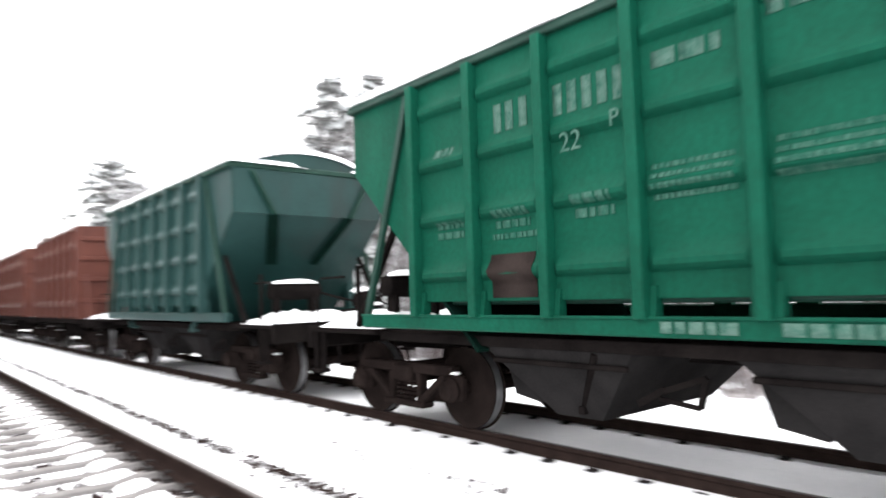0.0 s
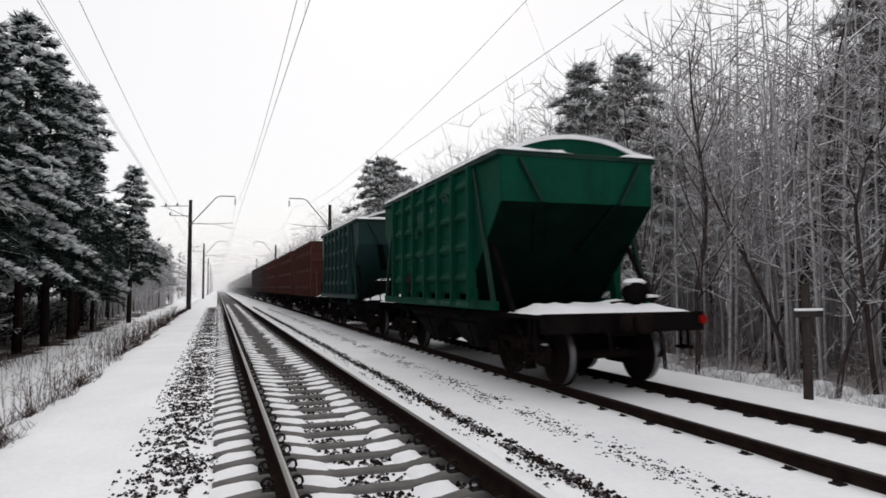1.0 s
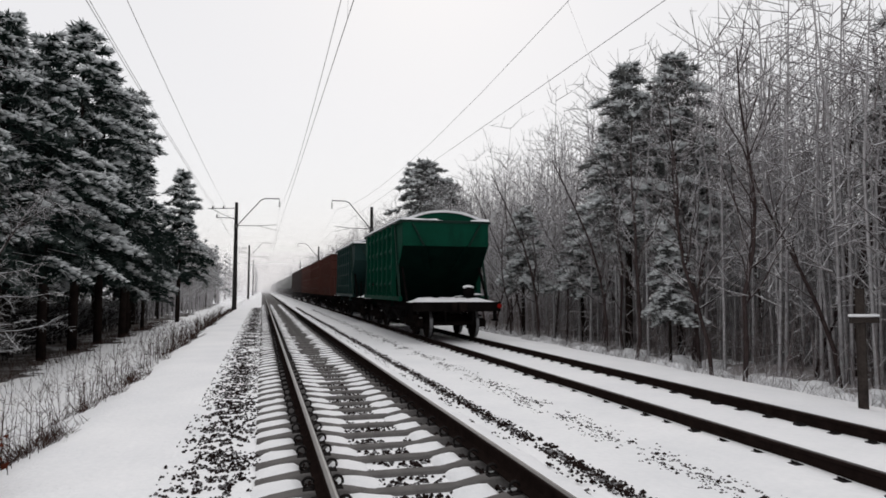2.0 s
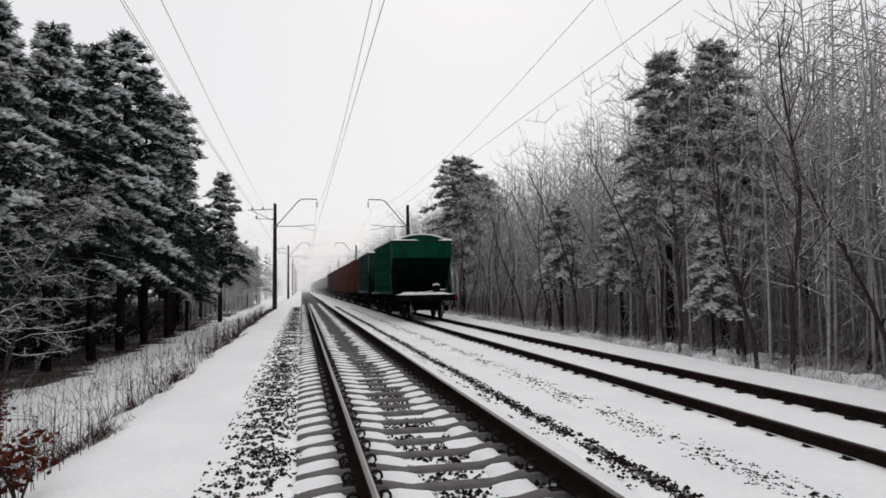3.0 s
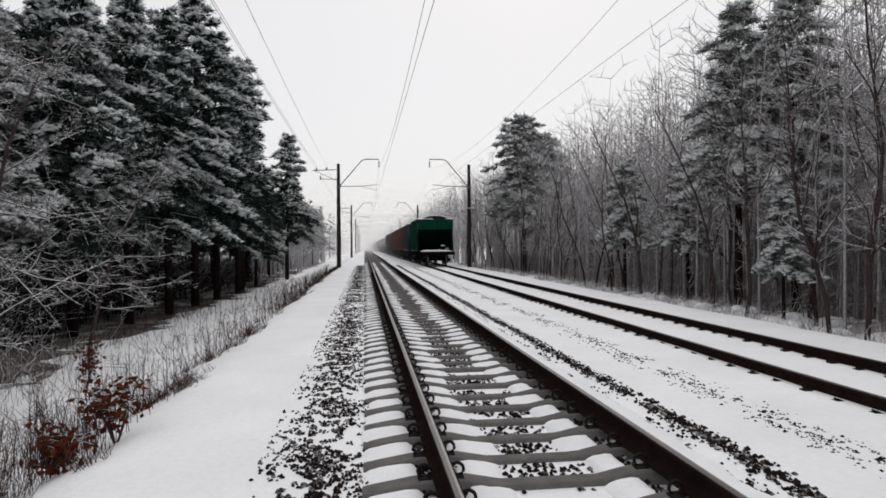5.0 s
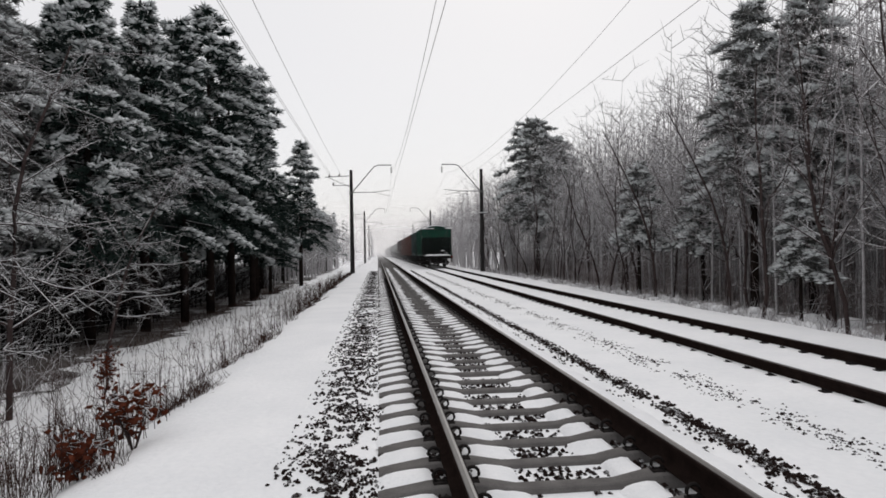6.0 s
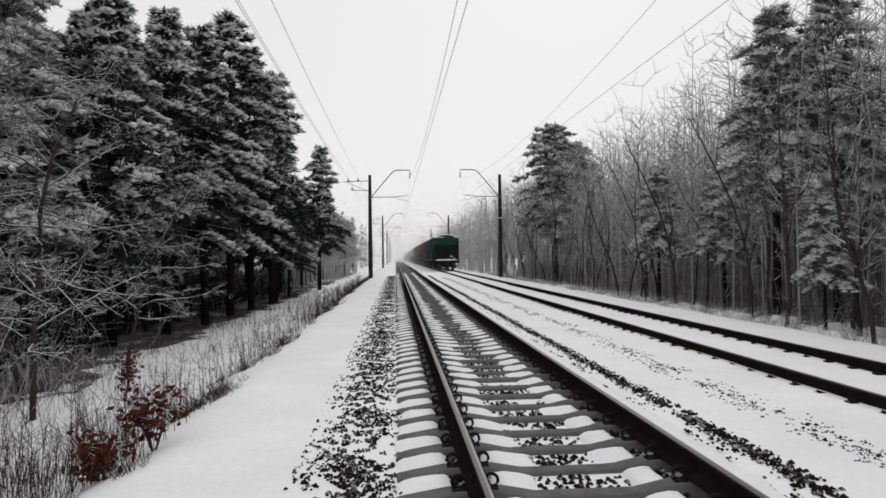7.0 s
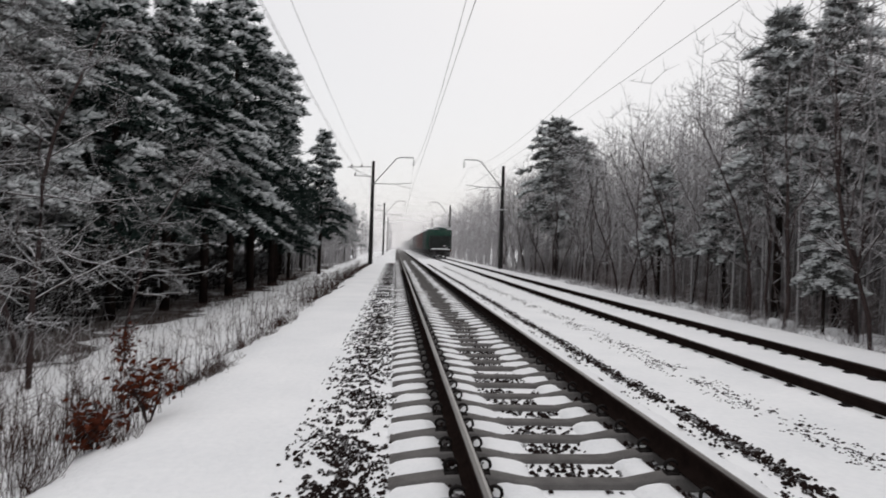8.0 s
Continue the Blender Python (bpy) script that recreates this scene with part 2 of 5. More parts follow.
# ---- mesh building ----
class Shape:
    """Collects vertices and faces of one mesh."""

    def __init__(self):
        self.v, self.f, self.k = [], [], []

    def add(self, verts, faces, k=0, m=None):
        o = len(self.v)
        self.v += [tuple(m @ Vector(p)) for p in verts] if m is not None else [tuple(p) for p in verts]
        self.f += [tuple(o + i for i in f) for f in faces]
        self.k += [k] * len(faces)
        return self

    def box(self, x0, x1, y0, y1, z0, z1, c=0.006, k=0, m=None):
        """A box with chamfered edges."""
        c = min(c, (x1 - x0) / 3, (y1 - y0) / 3, (z1 - z0) / 3)
        vs, key = [], {}
        for sx in (0, 1):
            for sy in (0, 1):
                for sz in (0, 1):
                    p = ((x0, x1)[sx], (y0, y1)[sy], (z0, z1)[sz])
                    i = [c if s == 0 else -c for s in (sx, sy, sz)]
                    for a in range(3):
                        key[sx, sy, sz, a] = len(vs)
                        vs.append(tuple(p[j] + (0 if j == a else i[j]) for j in range(3)))
        fs = []
        for a in range(3):
            b, d = (a + 1) % 3, (a + 2) % 3
            for s in (0, 1):
                q = []
                for u, w in ((0, 0), (1, 0), (1, 1), (0, 1)):
                    t = [0, 0, 0]
                    t[a], t[b], t[d] = s, u, w
                    q.append(key[(*t, a)])
                fs.append(q if s else q[::-1])
            for u in (0, 1):
                for w in (0, 1):
                    t, r = [0, 0, 0], [0, 0, 0]
                    t[b], t[d], r[b], r[d] = u, w, u, w
                    r[a] = 1
                    q = [key[(*t, b)], key[(*r, b)], key[(*r, d)], key[(*t, d)]]
                    fs.append(q if u != w else q[::-1])
        for sx in (0, 1):
            for sy in (0, 1):
                for sz in (0, 1):
                    q = [key[sx, sy, sz, a] for a in range(3)]
                    fs.append(q if (sx + sy + sz) % 2 else q[::-1])
        return self.add(vs, fs, k, m)

    def bar(self, a, b, w, h, c=0.004, k=0):
        """A straight bar of w by h from a to b."""
        a, b = Vector(a), Vector(b)
        d = b - a
        turn = d.to_track_quat("Y", "Z").to_matrix().to_4x4()
        return self.box(-w / 2, w / 2, 0, d.length, -h / 2, h / 2, c, k, Matrix.Translation(a) @ turn)

    def tube(self, pts, radii, n=6, k=0, cap=True):
        o, pts = len(self.v), [Vector(p) for p in pts]
        for i, p in enumerate(pts):
            d = (pts[min(i + 1, len(pts) - 1)] - pts[max(i - 1, 0)]).normalized()
            s = d.cross(Vector((0, 0, 1)) if abs(d.z) < 0.9 else Vector((1, 0, 0))).normalized()
            u = s.cross(d)
            for j in range(n):
                a = 2 * math.pi * j / n
                self.v.append(tuple(p + radii[i] * (math.cos(a) * s + math.sin(a) * u)))
        for i in range(len(pts) - 1):
            for j in range(n):
                q = o + i * n
                self.f.append((q + j, q + n + j, q + n + (j + 1) % n, q + (j + 1) % n))
                self.k.append(k)
        if cap:
            self.f += [tuple(o + j for j in range(n)), tuple(o + (len(pts) - 1) * n + j for j in range(n))[::-1]]
            self.k += [k, k]
        return self

    def lathe(self, prof, n=24, m=None, k=0, cap=True):
        """Spins (radius, height) pairs about z; closed by its end radii."""
        vs = [(r * math.cos(2 * math.pi * j / n), r * math.sin(2 * math.pi * j / n), z) for r, z in prof for j in range(n)]
        fs = [(i * n + j, i * n + (j + 1) % n, (i + 1) * n + (j + 1) % n, (i + 1) * n + j) for i in range(len(prof) - 1) for j in range(n)]
        if cap:
            fs += [tuple(range(n))[::-1], tuple((len(prof) - 1) * n + j for j in range(n))]
        return self.add(vs, fs, k, m)

    def prism(self, outline, y0, y1, k=0, m=None):
        """An outline of (x, z), counter-clockwise, pulled along y."""
        n = len(outline)
        vs = [(x, y, z) for y in (y0, y1) for x, z in outline]
        fs = [(i, (i + 1) % n, n + (i + 1) % n, n + i) for i in range(n)] + [tuple(range(n))[::-1], tuple(range(n, 2 * n))]
        return self.add(vs, fs, k, m)

    def blob(self, centre, size, rough=0.25, rnd=random, k=0, seg=6, rings=3, m=None):
        vs, fs = [], []
        for i in range(1, rings + 1):
            t = math.pi * i / (rings + 1)
            for j in range(seg):
                a, w = 2 * math.pi * (j + 0.5 * (i % 2)) / seg, 1 + rnd.uniform(-rough, rough)
                vs.append((centre[0] + size[0] * w * math.sin(t) * math.cos(a), centre[1] + size[1] * w * math.sin(t) * math.sin(a), centre[2] + size[2] * w * math.cos(t)))
        vs += [(centre[0], centre[1], centre[2] + size[2]), (centre[0], centre[1], centre[2] - size[2])]
        for i in range(rings - 1):
            for j in range(seg):
                fs.append((i * seg + j, (i + 1) * seg + j, (i + 1) * seg + (j + 1) % seg, i * seg + (j + 1) % seg))
        top, low = len(vs) - 2, len(vs) - 1
        for j in range(seg):
            fs += [(top, j, (j + 1) % seg), (low, (rings - 1) * seg + (j + 1) % seg, (rings - 1) * seg + j)]
        return self.add(vs, fs, k, m)

    def mesh(self, name, mats, smooth=True, angle=40):
        me = bpy.data.meshes.new(name)
        me.from_pydata(self.v, [], self.f)
        for x in (mats if isinstance(mats, (list, tuple)) else [mats]):
            me.materials.append(x)
        me.polygons.foreach_set("material_index", self.k)
        me.polygons.foreach_set("use_smooth", [smooth] * len(self.f))
        if smooth and angle < 180:
            me.set_sharp_from_angle(angle=radians(angle))
        me.update()
        return me


def part(name, shape, mat, parent=None, label="", m=None, smooth=True, angle=40):
    me = shape if isinstance(shape, bpy.types.Mesh) else shape.mesh(name, mat, smooth, angle)
    ob = new(name, me)
    ob.parent = parent
    if m is not None:
        ob.matrix_basis = m
    return tagged(ob, label) if label else ob


def empty(name, m, label, category, group="", kind=""):
    ob = new(name)
    ob.empty_display_size = 0.2
    ob.matrix_basis = m
    return tagged(ob, label, category, group, kind)


# ---- the ground: one snow sheet with the bank, the ditches and the forest floor ----
A_MID, B_MID, B_TOP = 1.295, 6.135, -0.178
GAUGE = 0.797                            # from a track's middle to the middle of a rail head
PROFILE = [(-2500, -1.2), (-60, -1.2), (-14, -1.45), (-9, -1.45), (-6, -1.4), (-4.4, -1.2), (-3.3, -0.8), (-2.5, -0.42), (-2.15, -0.3), (-0.9, -0.28), (-0.35, -0.285),
           (2.7, -0.285), (3.0, -0.30), (4.0, -0.33), (5.0, -0.325), (7.3, -0.325), (8.6, -0.36), (9.6, -0.45), (10.6, -0.8), (12, -1.05), (20, -1.1), (60, -1.0), (2500, -1.0)]


def ground_z(x, y):
    for (x0, z0), (x1, z1) in zip(PROFILE, PROFILE[1:]):
        if x <= x1:
            t = (x - x0) / (x1 - x0)
            z = z0 + (z1 - z0) * t
            break
    off = max(0.0, min(1.0, max((-2.3 - x) / 2.0, (x - 9.3) / 2.0)))
    z += off * (0.16 * noise.noise((x * 0.35, y * 0.35, 0)) + 0.06 * noise.noise((x * 1.3, y * 1.3, 3)))
    near = 1 if (-2.4 < x < 9.6) else 0
    return z + 0.018 * near * noise.noise((x * 1.1, y * 0.9, 7)) * (0.35 if -0.3 < x < 2.8 else 1)


def ground():
    xs = [-2500, -400, -120, -60, -40, -28, -20, -16]
    x = -14.0
    while x < 13:
        xs.append(x)
        x += 0.22 if -5 < x < 10 else 0.5
    xs += [13, 14, 15, 17, 20, 24, 30, 40, 60, 120, 400, 2500]
    ys = [-2500, -300, -80, -30]
    y = -12.0
    while y < 70:
        ys.append(y)
        y += 0.22 if y < 14 and y > 0 else 0.6
    ys += [75, 82, 90, 100, 115, 135, 160, 200, 260, 350, 500, 900, 2500]
    s, nx = Shape(), len(xs)
    s.v = [(a, b, ground_z(a, b)) for b in ys for a in xs]
    s.f = [(j * nx + i, j * nx + i + 1, (j + 1) * nx + i + 1, (j + 1) * nx + i) for j in range(len(ys) - 1) for i in range(nx - 1)]
    s.k = [0] * len(s.f)
    tagged(part("ground", s, SNOW, angle=180), "snow-covered railway bank, ditches and forest floor", "ground", kind="structure")


ground()


def forest_floor(x0, x1, y0, y1, edge, seed, litter):
    """Thinly snowed litter under the trees, with an uneven edge towards the line."""
    s, nx, ny = Shape(), 30, 200
    for j in range(ny):
        y = y0 + (y1 - y0) * j / (ny - 1)
        for i in range(nx):
            u = (i / (nx - 1)) ** 1.6
            a = x0 + edge * (0.9 * noise.noise((seed, y * 0.22, 0)) + 0.5 * noise.noise((seed, y * 0.9, 5)) + 0.35 * noise.noise((seed, y * 2.6, 9)))
            x = a + (x1 - a) * u
            s.v.append((x, y, ground_z(x, y) + (-0.05 if j in (0, ny - 1) else min(0.03, 0.012 * i - 0.012 + 0.05 * noise.noise((x * 1.9, y * 1.9, seed)) * (i < 7)))))
    s.f = [(j * nx + i, j * nx + i + 1, (j + 1) * nx + i + 1, (j + 1) * nx + i) for j in range(ny - 1) for i in range(nx - 1)]
    s.k = [0] * len(s.f)
    tagged(part("forest_floor", s, litter, angle=180), "forest floor of frosted litter, toned for shade left and haze right", "ground", kind="structure")


# left sheet carries the pines' shade in its colour, right one the haze
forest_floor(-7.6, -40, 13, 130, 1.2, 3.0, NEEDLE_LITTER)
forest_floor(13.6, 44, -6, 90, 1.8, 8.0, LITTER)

# ---- the tracks ----
RAIL_OUT = [(-0.075, -0.18), (0.075, -0.18), (0.075, -0.168), (0.02, -0.15), (0.009, -0.13), (0.009, -0.055), (0.034, -0.04), (0.0365, -0.012), (0.028, -0.003),
            (-0.028, -0.003), (-0.0365, -0.012), (-0.034, -0.04), (-0.009, -0.055), (-0.009, -0.13), (-0.02, -0.15), (-0.075, -0.168)]


def rail_mesh():
    s = Shape()
    s.prism(RAIL_OUT, -60, 700)
    s.prism([(-0.029, -0.004), (0.029, -0.004), (0.024, 0.0), (-0.024, 0.0)], -60, 700, k=1)
    # the head's highlight, laid in as a brighter polished strip right of centre
    s.prism([(0.004, -0.002), (0.022, -0.002), (0.020, 0.0012), (0.006, 0.0012)], -60, 700, k=2)
    return s.mesh("rail", [RAIL_SIDE, RAIL_HEAD, RAIL_SHINE], True, 25)


def sleeper_mesh():
    """A concrete sleeper: raised seats under the rails, a lower waist, sloped sides."""
    s = Shape()
    st = [(-1.35, -0.262), (-1.3, -0.25), (-1.0, -0.203), (-0.93, -0.196), (-0.66, -0.196), (-0.6, -0.203), (-0.36, -0.246), (0.36, -0.246), (0.6, -0.203), (0.66, -0.196), (0.93, -0.196), (1.0, -0.203), (1.3, -0.25), (1.35, -0.262)]
    vs = []
    for x, z in st:
        w = 0.075 + 0.015 * (abs(x) > 0.5)
        vs += [(x, -w - 0.04, -0.36), (x, -w, z - 0.008), (x, -w + 0.012, z), (x, w - 0.012, z), (x, w, z - 0.008), (x, w + 0.04, -0.36)]
    n = 6
    fs = [(i * n + j, (i + 1) * n + j, (i + 1) * n + j + 1, i * n + j + 1) for i in range(len(st) - 1) for j in range(n - 1)]
    fs += [tuple(range(n))[::-1], tuple((len(st) - 1) * n + j for j in range(n))]
    s.add(vs, [f[::-1] for f in fs])
    return s.mesh("sleeper", CONCRETE, True, 25)


def clip_mesh():
    """A spring-rod rail clip: an upright ring with a foot on the rail."""
    s, pts = Shape(), []
    for i in range(15):
        a = radians(-160 + 330 * i / 14)
        pts.append((0.045 * math.cos(a), 0.006 * (i - 7) / 7, 0.052 + 0.045 * math.sin(a)))
    s.tube(pts, [0.0125] * len(pts), 6)
    s.tube([(-0.03, 0.0, 0.018), (-0.07, 0.012, 0.012), (-0.085, 0.012, 0.01)], [0.011] * 3, 5)
    s.box(-0.05, 0.045, -0.045, 0.045, -0.01, 0.012, 0.004)
    return s.mesh("rail_clip", CLIP, True, 60)


RAIL, SLEEPER, CLIPM = rail_mesh(), sleeper_mesh(), clip_mesh()
PITCH = 0.548
FIRST = 2.945


def near_track():
    t = empty("railway_track", pose(A_MID, 0, 0), "near railway track with bare concrete sleepers in trodden snow", "railway track", "railway tracks", "structure")
    for sx in (-GAUGE, GAUGE):
        part("rail", RAIL, None, t, "rusty steel rail with a worn head", pose(sx, 0, 0))
    rnd = random.Random(4)
    for i in range(-15, 110):
        y = FIRST + PITCH * i
        sl = part("sleeper", SLEEPER, None, t, m=pose(rnd.uniform(-0.012, 0.012), y + rnd.uniform(-0.012, 0.012), rnd.uniform(-0.006, 0.004), 0, 0, rnd.uniform(-0.5, 0.5)))
        if i < 70:
            for sx in (-GAUGE, GAUGE):
                for side in (-1, 1):
                    part("rail_clip", CLIPM, None, sl, m=pose(sx + side * 0.118, rnd.uniform(-0.01, 0.01), -0.196, 0, 0, (0 if side > 0 else 180) + rnd.uniform(-4, 4)))
    far = Shape()
    src = [tuple(v.co) for v in SLEEPER.vertices], [tuple(p.vertices) for p in SLEEPER.polygons]
    for i in range(110, 640):
        far.add(src[0], src[1], 0, pose(0, FIRST + PITCH * i, 0))
    tagged(part("far_sleepers", far, CONCRETE, t), kind="stuff")


def far_track():
    t = empty("railway_track", pose(B_MID, 0, B_TOP), "second railway track with its sleepers buried in snow", "railway track", "railway tracks", "structure")
    for sx in (-GAUGE, GAUGE):
        part("rail", RAIL, None, t, "dark rusty rail half sunk in snow", pose(sx, 0, 0))
    hook = Shape()
    hook.bar((0, -0.03, -0.16), (0.10, -0.03, -0.115), 0.02, 0.02)
    hook.bar((0, 0.03, -0.16), (0.10, 0.03, -0.115), 0.02, 0.02)
    hook.box(0.02, 0.13, -0.06, 0.06, -0.17, -0.135, 0.006)
    hm = hook.mesh("rail_clip", CLIP)
    rnd = random.Random(9)
    for i in range(70):
        for sx in (-GAUGE, GAUGE):
            part("rail_clip", hm, None, t, m=pose(sx + (-0.045), FIRST + PITCH * i + rnd.uniform(-0.02, 0.02), rnd.uniform(-0.01, 0.006), 0, 0, 180))


def stones():
    """Ballast that shows through the snow: the shoulder, the crib and the strips between the tracks."""
    rnd = random.Random(21)
    s = Shape()

    def stone(x, y, z, r):
        s.blob((x, y, z), (r * rnd.uniform(0.7, 1.3), r * rnd.uniform(0.7, 1.3), r * rnd.uniform(0.6, 0.9)), 0.35, rnd, seg=4, rings=1)

    def patchy(x, y, sc=1.3, seed=0):
        return noise.noise((x * sc, y * sc * 0.8, 11 + seed))

    def spread(count, y0, y1, xmid, half, keep, seed, size, lift=0.0):
        for _ in range(count):
            y = y0 + (y1 - y0) * rnd.random() ** 1.7
            x = xmid(y) + half * max(-1.3, min(1.3, rnd.gauss(0, 0.55)))
            if 0.7 * patchy(x, y, 1.7, seed) + 0.9 * noise.noise((x * 9, y * 6.5, 3 + seed)) > keep:
                r = rnd.uniform(0.45, 1.1) * size * (1.7 if rnd.random() < 0.07 else 1)
                stone(x, y, ground_z(x, y) + r * 0.2 + lift, r)

    for sx in (-GAUGE, GAUGE):
        for side in (-1, 1):
            for k in range(1500):
                y = 1.5 + 38 * rnd.random() ** 1.5
                x = A_MID + sx + side * rnd.uniform(0.07, 0.15)
                stone(x, y, -0.262 + rnd.uniform(-0.02, 0.02), rnd.uniform(0.016, 0.03))
    spread(27000, 2.2, 62, lambda y: -0.40, 0.37, -0.1, 0, 0.0195, 0.002)
    spread(1500, -5, 2.2, lambda y: -0.37, 0.36, -0.12, 0, 0.0225)
    spread(600, -5, 2.4, lambda y: 3.02, 0.16, -0.45, 5, 0.028, 0.006)
    spread(500, -5, 2.4, lambda y: 4.08, 0.24, -0.02, 9, 0.021, -0.004)
    spread(9000, 2.4, 62, lambda y: 3.0 + 0.05 * noise.noise((0, y * 0.5, 2)), 0.12, -0.4, 5, 0.02, 0.004)
    spread(9000, 2.4, 58, lambda y: 4.08 + 0.07 * noise.noise((0, y * 0.3, 8)), 0.24, 0.0, 9, 0.017, -0.003)
    spread(2200, 2.4, 50, lambda y: 2.62, 0.2, 0.12, 14, 0.02, 0.02)
    for i in range(110):
        y = FIRST + PITCH * (i + 0.5)
        for _ in range(max(14, int(100 - 3 * i))):
            x = A_MID + rnd.gauss(0, 0.2)
            yy = y + rnd.uniform(-0.15, 0.15)
            if abs(x - A_MID) < 0.45 and patchy(x, yy, 2.2, 30) + 0.4 * patchy(x * 4, yy * 4, 2.2, 3) > -0.3:
                stone(x, yy, -0.285 + rnd.uniform(0, 0.012), rnd.uniform(0.014, 0.032) * (1 if i < 60 else 1.5))
    tagged(part("ballast", s, STONE, smooth=False), "dark crushed-stone ballast poking through thin snow", "ballast", kind="stuff")


def crib_snow():
    """Snow banked between the sleepers, outside the dark middle."""
    rnd = random.Random(31)
    s = Shape()
    for i in range(-15, 125):
        y0, y1 = FIRST + PITCH * i + 0.055 + rnd.uniform(-0.02, 0.02), FIRST + PITCH * (i + 1) - 0.072
        for x0, x1 in ((-0.08 + rnd.uniform(-0.05, 0.04), 0.385), (0.615, 0.98 + min(0.1, 0.005 * i) + rnd.uniform(-0.08, 0.16)), (1.60 - min(0.1, 0.005 * i) + rnd.uniform(-0.16, 0.08), 1.945), (2.2, 2.66)):
            nx, ny = (7, 8) if i < 40 else (5, 5)
            vs, fs = [], []
            for b in range(ny):
                for a in range(nx):
                    u, w = a / (nx - 1), b / (ny - 1)
                    x, y = x0 + (x1 - x0) * u, y0 + (y1 - y0) * w
                    d = abs(abs(x - A_MID) - GAUGE)
                    top = -0.196 - 0.052 * min(1, max(0, d - 0.1) / 0.4)
                    edge = min(1, 5 * min(u, 1 - u, 0.9 * w + 0.18, 0.9 * (1 - w) + 0.12))
                    if w > 0.86:
                        edge *= 0.25
                    z = -0.31 + (top + 0.31) * (0.2 + 0.8 * edge) + 0.012 * noise.noise((x * 7, y * 7, 1))
                    vs.append((x + rnd.uniform(-0.008, 0.008), y, z))
            fs = [(b * nx + a, b * nx + a + 1, (b + 1) * nx + a + 1, (b + 1) * nx + a) for b in range(ny - 1) for a in range(nx - 1)]
            s.add(vs, fs)
    xs = (2.2, 2.26, 2.36, 2.5, 2.62, 2.74)
    ys = [-5.0 + 0.5 * j for j in range(14)] + [2.0 + 0.11 * j for j in range(330)] + [38.5 + 0.8 * j for j in range(45)]
    vs = []
    for y in ys:
        for a, x in enumerate(xs):
            z = (-0.2, -0.172, -0.176, -0.2, -0.245, -0.31)[a] + 0.03 * noise.noise((x * 3, y * 2.6, 5)) + 0.012 * noise.noise((x * 11, y * 9, 6)) - (0.02 if a < 4 else 0.0) * (0.5 + 0.5 * math.cos(2 * math.pi * (y - FIRST) / PITCH + math.pi))
            vs.append((x + 0.05 * noise.noise((a, y * 2.6, 2)) * (a > 2), y, z))
    s.add(vs, [(j * 6 + a, j * 6 + a + 1, (j + 1) * 6 + a + 1, (j + 1) * 6 + a) for j in range(len(ys) - 1) for a in range(5)])
    tagged(part("crib_snow", s, SNOW_LUMP, angle=180), "snow banked between the concrete sleepers", "snow", kind="stuff")


near_track()
far_track()
stones()
crib_snow()

# ---- the overhead line ----
POLE_YS = [58.0, 115.0, 172.0, 229.0, 286.0, 343.0]


def pole(side):
    """A concrete mast with a bent bracket, a registration arm and, on the left side, a feeder cross-arm. Built for side +1 with the arm towards -x."""
    ob = empty("overhead_line_mast", pose(0, 0, 0), "dark concrete catenary mast with a bent tubular bracket", "mast", "catenary masts")
    part("mast", Shape().tube([(0, 0, -0.6), (0, 0, 3), (0, 0, 8.95)], [0.20, 0.18, 0.13], 14), POLE, ob)
    b = Shape()
    b.tube([(0, 0, 6.9), (-2.0, 0, 9.25), (-2.35, 0, 9.38), (-3.5, 0, 9.38)], [0.045] * 4, 6)
    part("bracket", b, WIRE, ob)
    ins = Shape().tube([(-3.5, 0, 9.38), (-3.5, 0, 9.2)], [0.015] * 2, 6)
    for i in range(4):
        ins.lathe([(0.02, 0.04), (0.09, 0.03), (0.1, 0), (0.03, -0.04)], 10, pose(-3.5, 0, 9.12 - 0.13 * i))
    part("insulator", ins, INSULATOR, ob)
    arm = Shape().tube([(0, 0, 7.0), (-1.9, 0, 7.02)], [0.035, 0.03], 6)
    arm.tube([(-1.9, 0, 7.02), (-3.3, 0, 7.16)], [0.03, 0.02], 6)
    arm.tube([(-1.95, 0, 7.0), (-3.3, 0, 6.66)], [0.02, 0.015], 6)
    part("registration_arm", arm, WIRE, ob)
    part("clamp_band", Shape().tube([(0, 0, 6.86), (0, 0, 7.06)], [0.185, 0.185], 14), WIRE, ob)
    if side < 0:
        x = Shape()
        x.bar((0.15, 0, 8.45), (2.25, 0, 8.35), 0.05, 0.06)
        x.bar((0.12, 0, 7.5), (2.0, 0, 8.32), 0.04, 0.04)
        x.bar((0.12, 0, 7.62), (1.6, 0, 7.62), 0.04, 0.05)
        arm = part("cross_arm", x, WIRE, ob)
        for px, pz in ((1.88, 8.36), (1.02, 8.4), (1.54, 7.64)):
            part("insulator", Shape().lathe([(0.02, 0), (0.07, 0.05), (0.08, 0.1), (0.04, 0.14), (0.06, 0.2), (0.02, 0.26)], 10, pose(px, 0, pz)), INSULATOR, arm)
    else:
        part("band", Shape().box(-0.3, 0.45, -0.2, 0.2, 5.0, 5.06, 0.01), WIRE, ob)
        part("snow", Shape().box(-0.3, 0.45, -0.18, 0.18, 5.06, 5.12, 0.02), SNOW_LUMP, ob)
    return ob


